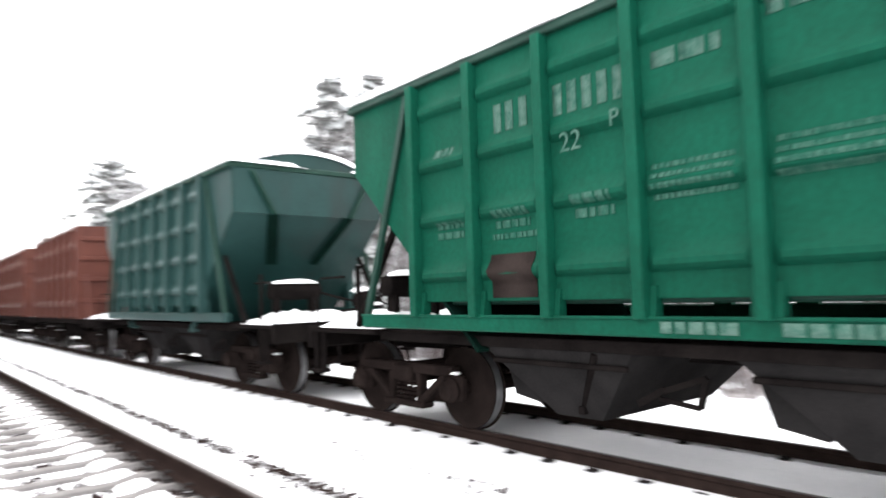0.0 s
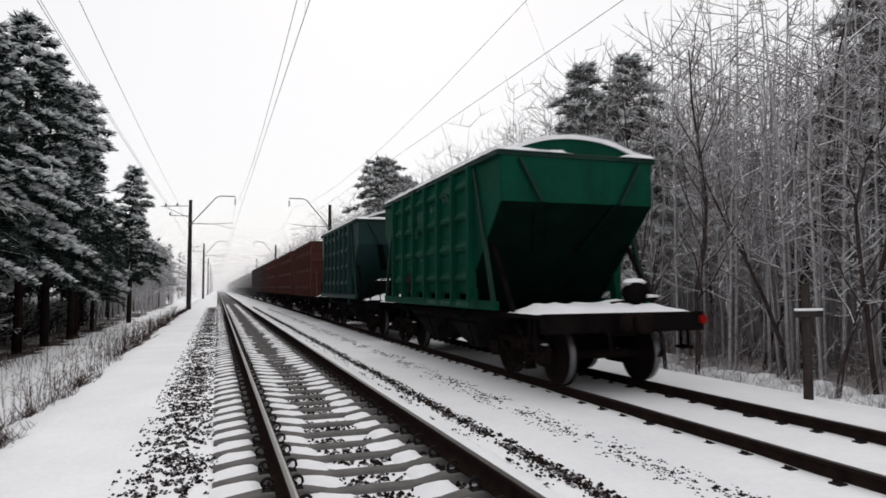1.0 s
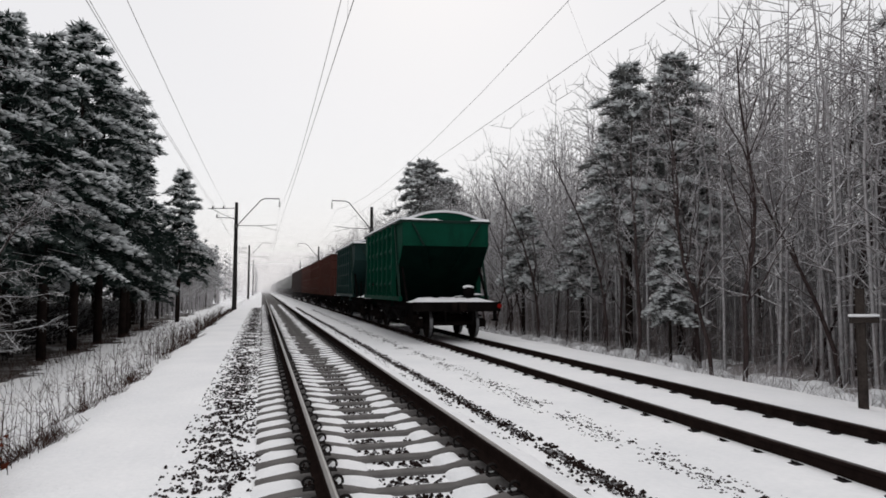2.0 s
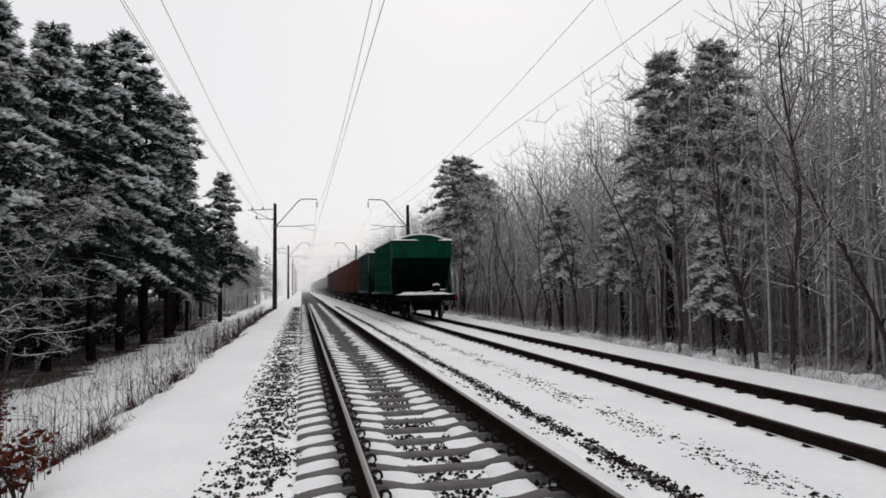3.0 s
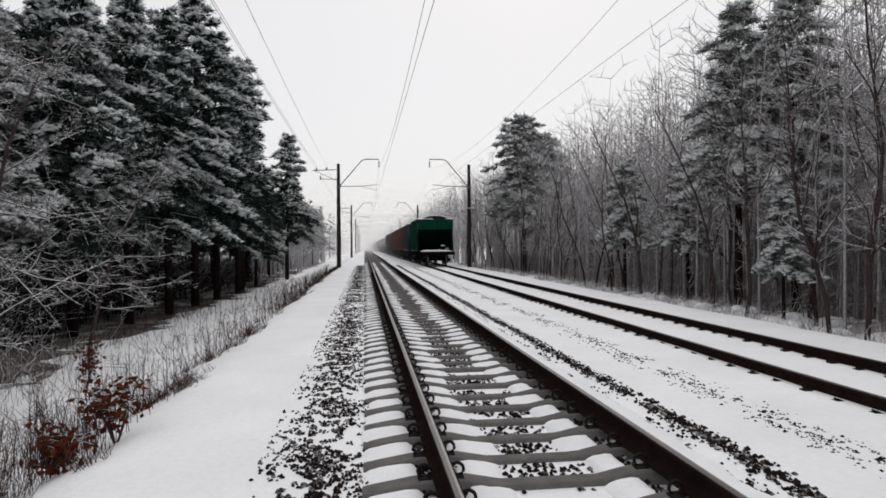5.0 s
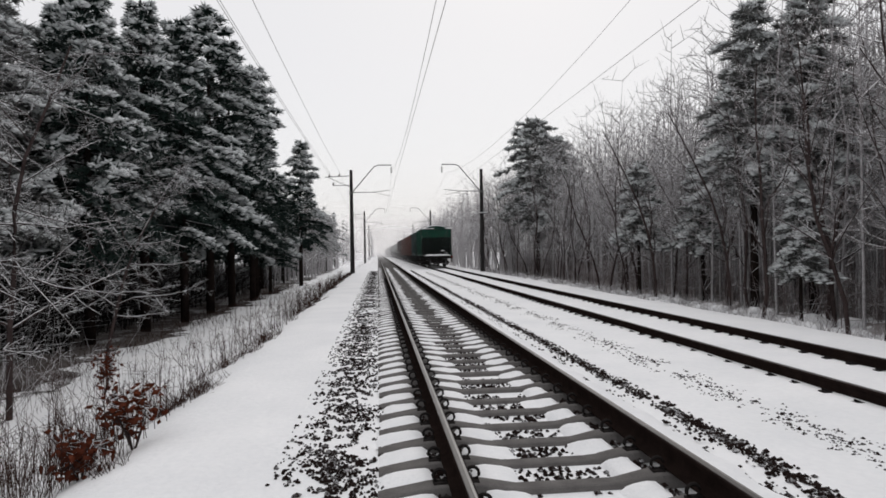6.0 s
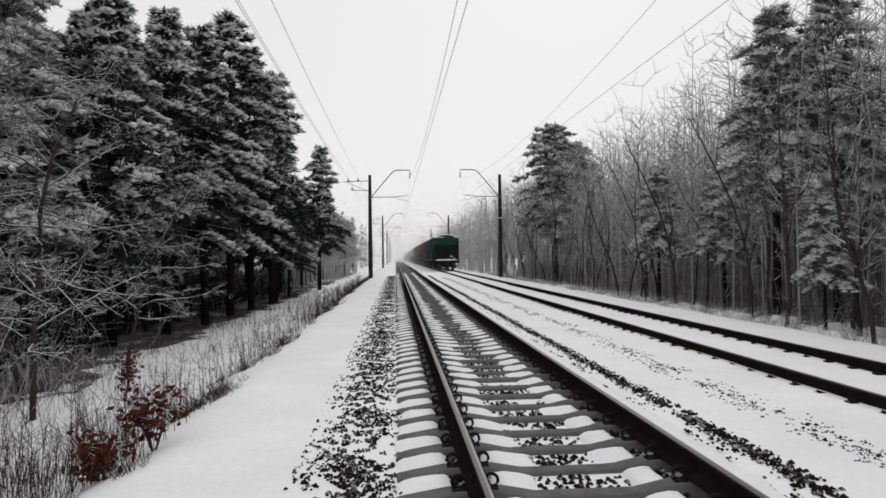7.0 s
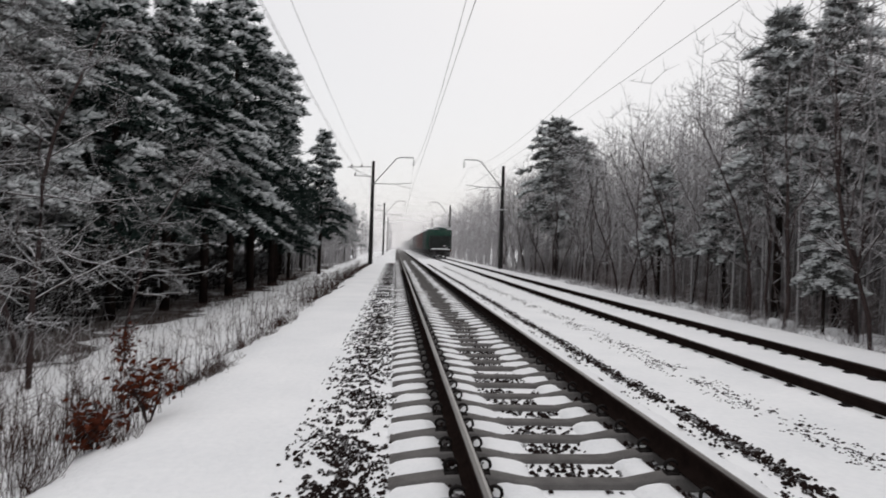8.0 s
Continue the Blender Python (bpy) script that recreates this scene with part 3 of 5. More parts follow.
def masts():
    for side, x in ((-1, -2.24), (1, 9.2)):
        one = None
        for y in POLE_YS:
            m = pose(x, y, -0.28, 0, 0.2 * side, 180 if side < 0 else 0)
            if one is None:
                one = pole(side)
                one.matrix_basis = m
            else:
                copy_thing(one, m)


def wires():
    ys = [1.0 + 57.0 * i for i in range(-2, 8)]

    def run(name, label, pts, r):
        tagged(part(name, Shape().tube(pts, [r] * len(pts), 4), WIRE_FAINT), label, "wire", "overhead wires")

    for mid, z0, xa, xb in ((A_MID, 0.0, -0.12, 0.22), (B_MID, B_TOP, -0.45, -0.1)):
        contact, carrier, drops = [], [], []
        for i, y in enumerate(ys[:-1]):
            s0, s1 = (xa if i % 2 else -xa), (-xa if i % 2 else xa)
            for k in range(10):
                u = k / 10
                yy = y + 57 * u
                contact.append((mid + s0 + (s1 - s0) * u + 0.09, yy, z0 + 6.55))
                sag = 8.55 - 4 * 1.45 * u * (1 - u)
                carrier.append((mid + xb * max(0, 1 - max(0, (yy - 8) / 50)), yy, z0 + sag))
                if k in (2, 5, 8) and 0 < yy < 240:
                    drops.append((contact[-1], carrier[-1]))
        run("contact_wire", "copper contact wire strung above the track", contact, 0.008)
        run("carrier_cable", "sagging carrier cable above the contact wire", carrier, 0.008)
        d = Shape()
        for a, b in drops:
            d.tube([a, b], [0.003, 0.003], 3)
        tagged(part("dropper_wires", d, WIRE_FAINT), "thin vertical dropper wires of the overhead line", "wire", kind="stuff")
    for x, z in ((-4.12, 8.6), (-3.26, 8.62), (-3.78, 7.9)):
        run("feeder_wire", "sagging feeder wire beside the catenary masts", [(x, y + 57 * u / 8, z - 4 * 0.35 * (u / 8) * (1 - u / 8)) for y in ys[:-1] for u in range(8)], 0.009)


masts()
wires()

# ---- the train ----
SPEED = 11.7
TAIL = 2.95                              # where the last wagon's middle stands at 0 s
WAGONS, WHEELSETS = [], []


def wheelset_mesh():
    s = Shape()
    m = pose(0, 0, 0, 0, 90, 0)
    s.tube([(-1.05, 0, 0), (1.05, 0, 0)], [0.085, 0.085], 10)
    for sx in (-1, 1):
        x0 = sx * 0.797
        s.lathe([(0.12, -0.07), (0.30, -0.03), (0.41, -0.065), (0.475, -0.065), (0.475, 0.06), (0.41, 0.06), (0.30, 0.02), (0.12, 0.07)], 28, pose(x0, 0, 0) @ m)
        s.lathe([(0.478, -0.05), (0.479, 0.05)], 28, pose(x0, 0, 0) @ m, 1, False)
        s.lathe([(0.42, -0.004), (0.5, -0.002), (0.5, 0.012), (0.42, 0.014)], 28, pose(x0 - sx * 0.07, 0, 0) @ m, 0, False)
    return s.mesh("wheelset", [IRON, TYRE], True, 40)


def bogie_mesh():
    s = Shape()
    for sx in (-1, 1):
        x = sx * 1.03
        a = x - 0.07, x + 0.07
        s.bar((x, -0.92, 0.68), (x, 0.92, 0.68), 0.15, 0.13, 0.02)
        for q in (-1, 1):
            s.bar((x, q * 0.78, 0.62), (x, q * 0.30, 0.27), 0.14, 0.10, 0.02)
            s.bar((x, q * 0.28, 0.27), (x, q * 0.28, 0.66), 0.13, 0.09, 0.015)
            s.box(*a, q * 0.925 - 0.15, q * 0.925 + 0.15, 0.34, 0.64, 0.04)
            s.lathe([(0.14, 0), (0.15, 0.05), (0.11, 0.12)], 14, pose(x + sx * 0.06, q * 0.925, 0.475) @ pose(0, 0, 0, 0, 90 * sx, 0))
        s.bar((x, -0.4, 0.24), (x, 0.4, 0.24), 0.2, 0.08, 0.02)
        for q in (-0.14, 0.0, 0.14):
            for i in range(5):
                s.lathe([(0.055, 0), (0.065, 0.012), (0.065, 0.02), (0.055, 0.032)], 10, pose(x, q, 0.29 + 0.055 * i))
        for q in (-1, 1):
            s.box(sx * 0.797 - 0.05, sx * 0.797 + 0.05, q * 0.40 - 0.03, q * 0.40 + 0.03, 0.3, 0.62, 0.015)
    s.box(-1.15, 1.15, -0.2, 0.2, 0.5, 0.72, 0.03)
    s.box(-0.9, 0.9, -0.47, -0.39, 0.4, 0.48, 0.02)
    s.box(-0.9, 0.9, 0.39, 0.47, 0.4, 0.48, 0.02)
    s.lathe([(0.3, 0.7), (0.28, 0.86)], 16)
    rnd = random.Random(12)
    for sx in (-1, 1):
        for y, z, ln in ((-0.25, 0.30, 0.16), (0.33, 0.30, 0.14), (-0.93, 0.655, 0.14)):
            s.blob((sx * 1.04, y, z), (0.06, ln * 0.55, 0.024), 0.3, rnd, 1, 9, 3)
    return s.mesh("bogie", [IRON, SNOW_LUMP], True, 40)


def plain_bogie():
    s = Shape()
    for sx in (-1, 1):
        s.box(sx * 1.03 - 0.08, sx * 1.03 + 0.08, -1.0, 1.0, 0.3, 0.72, 0.05)
    s.box(-1.1, 1.1, -0.2, 0.2, 0.5, 0.86, 0.03)
    return s.mesh("bogie", IRON)


def plain_wheels():
    s = Shape().tube([(-0.9, 0, 0), (0.9, 0, 0)], [0.085, 0.085], 6)
    for sx in (-1, 1):
        s.lathe([(0.4, -0.065), (0.475, -0.06), (0.475, 0.06), (0.4, 0.065)], 16, pose(sx * 0.797, 0, 0, 0, 90, 0))
    return s.mesh("wheelset", IRON)


def coupler_mesh():
    s = Shape()
    s.box(-0.11, 0.11, -0.6, 0.15, -0.11, 0.11, 0.02)
    s.box(-0.24, 0.05, 0.1, 0.42, -0.16, 0.16, 0.05)
    s.box(0.06, 0.24, 0.1, 0.3, -0.14, 0.14, 0.05)
    return s.mesh("coupler", IRON)


def snow_patch(x0, x1, y0, y1, z, h, seed, n=9, hole=0.0):
    """A drifted layer of snow with an uneven edge."""
    s, rnd = Shape(), random.Random(seed)
    m = max(3, int(n * (y1 - y0) / max(0.3, (x1 - x0)) + 2))
    m = min(m, 60)
    vs = []
    for b in range(m):
        for a in range(n):
            u, w = a / (n - 1), b / (m - 1)
            e = min(1.0, 6 * min(u, 1 - u, w, 1 - w))
            x, y = x0 + (x1 - x0) * u, y0 + (y1 - y0) * w
            lump = 0.55 + 0.9 * abs(noise.noise((x * 1.8 + seed, y * 1.8, seed * 0.7)))
            vs.append((x + rnd.uniform(-0.02, 0.02), y + (rnd.uniform(-0.03, 0.03) if 0 < w < 1 else 0), z + h * e * lump - (0.004 if e == 0 else 0)))
    s.add(vs, [(b * n + a, b * n + a + 1, (b + 1) * n + a + 1, (b + 1) * n + a) for b in range(m - 1) for a in range(n - 1)])
    return s


def running_gear(w, pivot, beam, near=True):
    for q in (-1, 1):
        bg = part("bogie", BOGIE if near else PLAIN_BOGIE, None, w, "cast side-frame bogie", pose(0, q * pivot, 0))
        for a in (-0.925, 0.925):
            ws = part("wheelset", WHEELSET if near else PLAIN_WHEELS, None, bg, "steel wheels with bright treads", pose(0, a, 0.475))
            WHEELSETS.append((ws, w))
        part("coupler", COUPLER, None, w, "", pose(0, q * beam, 1.04, 0, 0, 0 if q > 0 else 180))


WHEELSET, BOGIE, COUPLER, PLAIN_BOGIE, PLAIN_WHEELS = wheelset_mesh(), bogie_mesh(), coupler_mesh(), plain_bogie(), plain_wheels()


RIDGE = ((0.0, -0.002), (0.07, -0.002), (0.11, 0.042), (0.16, 0.066), (0.23, 0.068), (0.31, 0.036), (0.40, 0.008), (0.5, 0.0), (1.0, 0.0))


def ridge(z, z0=1.50, z1=3.91, bulges=4):
    """How far the pressed side stands out at a height."""
    u = ((z - z0) / ((z1 - z0) / bulges) - 0.27) % 1.0
    for (u0, d0), (u1, d1) in zip(RIDGE, RIDGE[1:]):
        if u <= u1:
            return d0 + (d1 - d0) * (u - u0) / (u1 - u0)
    return 0.0


def panel_mesh(width, z0, z1, paint, bulges=4, name="side_panel"):
    """A pressed side panel: broad horizontal bulges between sharp grooves."""
    s, rows = Shape(), []
    hh = (z1 - z0) / bulges
    for i in range(-1, bulges):
        for u, d in RIDGE[:-1]:
            z = z0 + hh * (i + 0.27 + u)
            if z0 + 0.01 < z < z1 - 0.01:
                rows.append((z, d))
    rows = [(z0, 0.0), *rows, (z1, 0.0)]
    cols = [(-width / 2, 0), (-width / 2 + 0.05, 0.25), (-width / 2 + 0.12, 1), (0, 1.12), (width / 2 - 0.12, 1), (width / 2 - 0.05, 0.25), (width / 2, 0)]
    vs = [(-1.12 * d * k, y, z) for z, d in rows for y, k in cols] + [(0.03, y, z) for z in (z0, z1) for y in (-width / 2, width / 2)]
    n = len(cols)
    fs = [(r * n + c, (r + 1) * n + c, (r + 1) * n + c + 1, r * n + c + 1) for r in range(len(rows) - 1) for c in range(n - 1)]
    q = len(rows) * n
    fs += [(q, q + 1, q + 3, q + 2)]
    s.add(vs, [f[::-1] for f in fs])
    return s.mesh(name, paint, True, 28)


def painted(y0, y1, z0, z1, side):
    """A painted mark that follows the pressed panel of a wagon side."""
    s, n = Shape(), 8
    mid = 0.5 * (y0 + y1)
    k = 1.12 * (1.12 - 0.12 * min(1.0, abs((mid + 2.85) % 0.95 - 0.475) / 0.355)) + 0.02
    zs = [z0 + (z1 - z0) * i / n for i in range(n + 1)]
    vs = [(side * (1.56 + k * max(0.0, ridge(z)) + lift), y, z) for lift in (0.0, 0.007) for z in zs for y in (y0, y1)]
    o = 2 * (n + 1)
    fs = []
    for i in range(n):
        fs += [(2 * i, 2 * i + 1, 2 * i + 3, 2 * i + 2), (o + 2 * i, o + 2 * i + 2, o + 2 * i + 3, o + 2 * i + 1), (2 * i, 2 * i + 2, o + 2 * i + 2, o + 2 * i), (2 * i + 1, o + 2 * i + 1, o + 2 * i + 3, 2 * i + 3)]
    return s.add(vs, fs)


def writing(w, side, y, z, ln, h, rnd, rows=1, gap=1.5, name="lettering", flat=False):
    """Bars where writing stands on the side: one bar a word or sign."""
    for r in range(rows):
        p = y + ln / 2
        while p > y - ln / 2 + 0.02:
            d = min(rnd.uniform(0.6, 1.6) * h, p - (y - ln / 2))
            zz = z - r * h * gap
            bar = Shape().box(side * 1.624 - 0.006, side * 1.624 + 0.006, p - d, p, zz - h / 2, zz + h / 2, 0.002) if flat else painted(p - d, p, zz - h / 2, zz + h / 2, side)
            part(name, bar, LETTER if h > 0.085 else LETTER_FAINT, w, "faded white stencilled mark", angle=180)
            p -= d + 0.3 * h


def hopper(y, paint, trim, label, lettered, seed):
    w = empty("hopper_wagon", pose(B_MID, y, B_TOP), label, "freight wagon", "wagons of the train")
    W, EY, ZT, ZB = 1.56, 4.15, 3.96, 1.50
    # side walls, seven posts and six panels on each
    pm = panel_mesh(0.95, ZB, ZT - 0.05, paint)
    post = Shape()
    post.box(-0.125, 0.05, -0.055, 0.055, 1.34, ZT - 0.04, 0.012)
    post.prism([(-0.06, 1.34), (0.05, 1.34), (0.05, 1.60), (-0.02, 1.60)], -0.11, 0.11)
    postm = post.mesh("post", paint)
    ys = [-2.85 + 0.95 * i for i in range(7)]
    for q in (-1, 1):
        flip = 0 if q < 0 else 180
        for i in range(6):
            part("side_panel", pm, None, w, m=pose(q * W, ys[i] + 0.475, 0, 0, 0, flip))
        for p in ys:
            part("post", postm, None, w, m=pose(q * W, p, 0, 0, 0, flip))
        sill = Shape().box(-0.06, 0.06, -3.95, 3.95, 1.2, 1.36, 0.015)
        sill.box(-0.075, -0.05, -3.95, 3.95, 1.34, 1.365, 0.004)
        part("side_sill", sill, paint, w, m=pose(q * W, 0, 0, 0, 0, flip))
        rail = Shape().box(-0.075, 0.05, -EY - 0.04, EY + 0.04, ZT - 0.06, ZT + 0.04, 0.015)
        top_rail = part("top_rail", rail, trim, w, m=pose(q * W, 0, 0, 0, 0, flip))
        part("rail_snow", snow_patch(-0.1, 0.06, -EY - 0.02, EY + 0.02, ZT + 0.035, 0.06, seed + q, 5), SNOW_LUMP, top_rail, "snow along the top rail", angle=180)
        for e in (-1, 1):
            # the flat corner sheet, cut off at forty-five degrees below
            c = Shape()
            out = [(2.87, 1.86), (EY, 3.12), (EY, ZT - 0.05), (2.87, ZT - 0.05)]
            v = [(x, e * a, b) for x in (-0.012, 0.012) for a, b in out]
            c.add(v, [(0, 1, 2, 3), (4, 5, 6, 7), (0, 1, 5, 4), (1, 2, 6, 5), (2, 3, 7, 6), (3, 0, 4, 7)])
            part("corner_sheet", c, paint, w, m=pose(q * (W - 0.02), 0, 0))
            part("strut", Shape().bar((q * (W + 0.02), e * 2.98, ZT - 0.1), (q * (W + 0.02), e * 3.88, 1.34), 0.07, 0.09, 0.012), trim, w, "dark green leaning strut")
    for e in (-1, 1):
        end = Shape()
        end.box(-W + 0.03, W - 0.03, e * EY - 0.02, e * EY + 0.02, 3.1, ZT - 0.04, 0.008)
        part("end_plate", end, paint, w)
        slope = Shape()
        y0, y1 = e * EY, e * 2.0
        v = [(-W + 0.03, y0, 3.12), (W - 0.03, y0, 3.12), (W - 0.03, y1, 0.98), (-W + 0.03, y1, 0.98)]
        v += [(a, b - e * 0.03, c + 0.03) for a, b, c in v]
        slope.add(v, [(0, 1, 2, 3), (7, 6, 5, 4), (0, 4, 5, 1), (1, 5, 6, 2), (2, 6, 7, 3), (3, 7, 4, 0)])
        # shade is painted into the last wagon's slope; the other keeps its paint
        part("slope_sheet", slope, UNDERSIDE if lettered else paint, w, "sloping floor sheet, shade painted in on the last wagon")
        rim = part("end_rim", Shape().box(-W - 0.05, W + 0.05, e * EY - 0.05, e * EY + 0.05, ZT - 0.06, ZT + 0.04, 0.015), trim, w)
        for k, (a, b) in enumerate(((-1.62, -0.15), (0.85, 1.62))):
            part("rim_snow", snow_patch(a, b, e * EY - 0.12, e * EY + 0.09, ZT + 0.03, 0.09, seed + k, 14), SNOW_LUMP, rim, "snow caught on the rim", angle=180)
        for q in (-1, 1):
            part("end_brace", Shape().bar((q * 1.22, e * (EY + 0.03), ZT - 0.1), (q * 0.80, e * (EY + 0.03), 3.1), 0.2, 0.05, 0.01), trim, w)
            # the lower brace has the slope's shade in its colour too
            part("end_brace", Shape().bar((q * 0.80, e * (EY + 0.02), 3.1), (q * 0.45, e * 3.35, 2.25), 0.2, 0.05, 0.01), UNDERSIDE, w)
            part("platform_strut", Shape().bar((q * 1.42, e * 3.5, 2.38), (q * 1.42, e * 4.35, 1.2), 0.08, 0.08, 0.012), GRIME, w)
        # the arched roof end
        arch = Shape()
        prof = [(-1.3 + 2.6 * i / 16, ZT + 0.03 + 0.30 * max(0.0, 1 - (abs(-1 + i / 8)) ** 2.2)) for i in range(17)]
        v = [(x, e * (EY - 0.12) + dy, z) for dy in (-0.02, 0.02) for x, z in prof] + [(x, e * (EY - 0.12) + dy, ZT - 0.04) for dy in (-0.02, 0.02) for x, z in prof]
        n = len(prof)
        f = []
        for i in range(n - 1):
            f += [(i, i + 1, 2 * n + i + 1, 2 * n + i), (n + i, n + i + 1, 3 * n + i + 1, 3 * n + i), (i, i + 1, n + i + 1, n + i)]
        arch.add(v, f)
        part("roof_arch", arch, paint, w)
        # the end platform with its beam, load of snow and brake gear
        p0, p1 = sorted((e * 3.9, e * 5.5))
        deck = part("platform", Shape().box(-1.48, 1.48, p0, p1, 1.1, 1.17, 0.012), GRIME, w)
        part("buffer_beam", Shape().box(-1.5, 1.5, e * 5.5 - 0.06, e * 5.5 + 0.06, 0.88, 1.19, 0.02), GRIME, w)
        part("platform_snow", snow_patch(-1.44, 1.44, min(e * 3.95, e * 5.5), max(e * 3.95, e * 5.5), 1.17, 0.2, seed + e, 15), SNOW_LUMP, deck, "white snow lying on the platform")
        part("centre_sill", Shape().box(-0.22, 0.22, min(e * 2.2, e * 5.5), max(e * 2.2, e * 5.5), 0.82, 1.12, 0.02), GRIME, w)
        br = Shape().lathe([(0.04, -0.1), (0.17, -0.1), (0.19, -0.05), (0.19, 0.12), (0.12, 0.2), (0.03, 0.22)], 16, pose(0.55, e * 4.95, 1.5) @ pose(0, 0, 0, 90, 0, 0))
        br.box(0.45, 0.65, e * 4.95 - 0.08, e * 4.95 + 0.08, 1.17, 1.42, 0.02)
        br.bar((0.1, e * 4.95, 1.32), (1.0, e * 4.95, 1.4), 0.06, 0.06)
        cyl = part("brake_cylinder", br, GRIME, w)
        part("snow", Shape().blob((0.55, e * 4.95, 1.68), (0.2, 0.16, 0.07), 0.2, random.Random(seed), seg=9), SNOW_LUMP, cyl)
        part("snow", Shape().blob((0.8, e * 4.95, 1.44), (0.28, 0.06, 0.035), 0.2, random.Random(seed + 5), seg=8), SNOW_LUMP, cyl)
        for q in (-1, 1):
            hose = Shape().tube([(q * 0.45, e * 5.56, 0.95), (q * 0.46, e * 5.75, 0.88), (q * 0.46, e * 5.8, 0.65), (q * 0.44, e * 5.72, 0.5)], [0.025] * 4, 7)
            part("brake_hose", hose, GRIME, w)
            part("hand_step", Shape().box(q * 1.44 - 0.1, q * 1.44 + 0.1, e * 5.2 - 0.03, e * 5.2 + 0.22, 0.55, 0.6, 0.01).box(q * 1.44 - 0.03, q * 1.44 + 0.03, e * 5.2 - 0.03, e * 5.2 + 0.03, 0.58, 1.12, 0.01).box(q * 1.44 - 0.03, q * 1.44 + 0.03, e * 5.2 + 0.16, e * 5.2 + 0.22, 0.58, 1.12, 0.01), GRIME, w)
    # roof sheet and its snow
    roof = Shape()
    prof = [(-1.58, ZT + 0.03), (-1.3, ZT + 0.05)] + [(-1.3 + 2.6 * i / 12, ZT + 0.05 + 0.29 * (1 - abs(-1 + i / 6) ** 2.2)) for i in range(1, 12)] + [(1.3, ZT + 0.05), (1.58, ZT + 0.03)]
    roof.prism([(1.58, ZT - 0.02), *prof[::-1], (-1.58, ZT - 0.02)][::-1], -EY + 0.2, EY - 0.2)
    top = part("roof", roof, trim, w)
    cover = Shape()
    us = [0.0] + [i / 20 for i in range(21)] + [1.0]
    ws = [0.0] + [i / 30 for i in range(31)] + [1.0]
    nx, ny = len(us), len(ws)
    vs = []
    for b, wv in enumerate(ws):
        for a, uv in enumerate(us):
            x, yy = -1.6 + 3.2 * uv, (-EY + 0.06) + (2 * EY - 0.12) * wv
            z = ZT + 0.05 + 0.29 * max(0, 1 - (abs(x) / 1.3) ** 2.2)
            hem = a in (0, nx - 1) or b in (0, ny - 1)
            vs.append((x, yy, z - 0.01 if hem else z + 0.03 + 0.07 * (0.5 + 0.9 * abs(noise.noise((x * 2, yy * 2, seed))))))
    cover.add(vs, [(b * nx + a, b * nx + a + 1, (b + 1) * nx + a + 1, (b + 1) * nx + a) for b in range(ny - 1) for a in range(nx - 1)])
    part("roof_snow", cover, SNOW_LUMP, top, "thin snow on the roof", angle=50)
    # discharge funnels
    for fy in (-1.5, 1.15):
        fun = Shape()
        top, low = 1.08, 0.36
        v = [(sx * 1.42, fy + sy * 0.92, top) for sx, sy in ((-1, -1), (1, -1), (1, 1), (-1, 1))] + [(sx * 1.0, fy + sy * 0.27, low) for sx, sy in ((-1, -1), (1, -1), (1, 1), (-1, 1))]
        fun.add(v, [(0, 1, 5, 4), (1, 2, 6, 5), (2, 3, 7, 6), (3, 0, 4, 7), (4, 5, 6, 7), (3, 2, 1, 0)])
        part("discharge_funnel", fun, SOOT, w, "dark grey discharge funnel")
        for q in (-1, 1):
            part("funnel_rib", Shape().bar((q * 1.38, fy - 0.5, 1.02), (q * 1.06, fy - 0.12, 0.5), 0.07, 0.05, 0.01).bar((q * 1.34, fy - 0.8, 0.9), (q * 1.34, fy + 0.8, 0.9), 0.05, 0.05, 0.01), GRIME, w)
        part("hatch_lever", Shape().bar((-1.1, fy - 0.1, 0.45), (1.1, fy - 0.1, 0.45), 0.07, 0.07), GRIME, w)
        for q in (-1, 1):
            chute = Shape().prism([(-0.78, 0.52), (-0.42, 0.46), (-0.22, 0.9), (-0.25, 1.05), (-0.95, 1.05)], q * 0.75 - 0.3, q * 0.75 + 0.3, m=pose(0, fy, 0, 0, 0, -90))
            part("chute_door", chute, SOOT, w, "dark grey swing door of the chute")
            lever = Shape().bar((q * 1.2, fy - 1.02, 0.72), (q * 1.2, fy - 1.42, 0.86), 0.04, 0.05).bar((q * 1.2, fy - 1.42, 0.86), (q * 1.2, fy - 1.36, 0.62), 0.04, 0.05)
            lever.bar((q * 1.2, fy - 1.36, 0.62), (q * 1.2, fy - 1.0, 0.66), 0.03, 0.04).bar((q * 1.2, fy - 0.8, 0.6), (q * 1.2, fy - 1.05, 0.74), 0.05, 0.06)
            part("release_lever", lever, GRIME, w)
    part("inner_body", Shape().box(-1.5, 1.5, -2.4, 2.4, 1.46, ZT - 0.1, 0.02), trim, w)
    part("underframe", Shape().box(-1.46, 1.46, -3.8, 3.8, 1.04, 1.15, 0.01).box(-0.25, 0.25, -3.0, 3.0, 0.86, 1.04, 0.02), GRIME, w)
    for e in ((1,) if lettered else (-1, 1)):
        tank_y = e * 4.35
        bg = Shape().lathe([(0.05, -0.5), (0.15, -0.47), (0.17, 0), (0.15, 0.47), (0.05, 0.5)], 16, pose(-0.5, tank_y, 1.72) @ pose(0, 0, 0, 0, 90, 0))
        for x in (-0.85, -0.15):
            bg.box(x - 0.04, x + 0.04, tank_y - 0.1, tank_y + 0.1, 1.16, 1.62, 0.01)
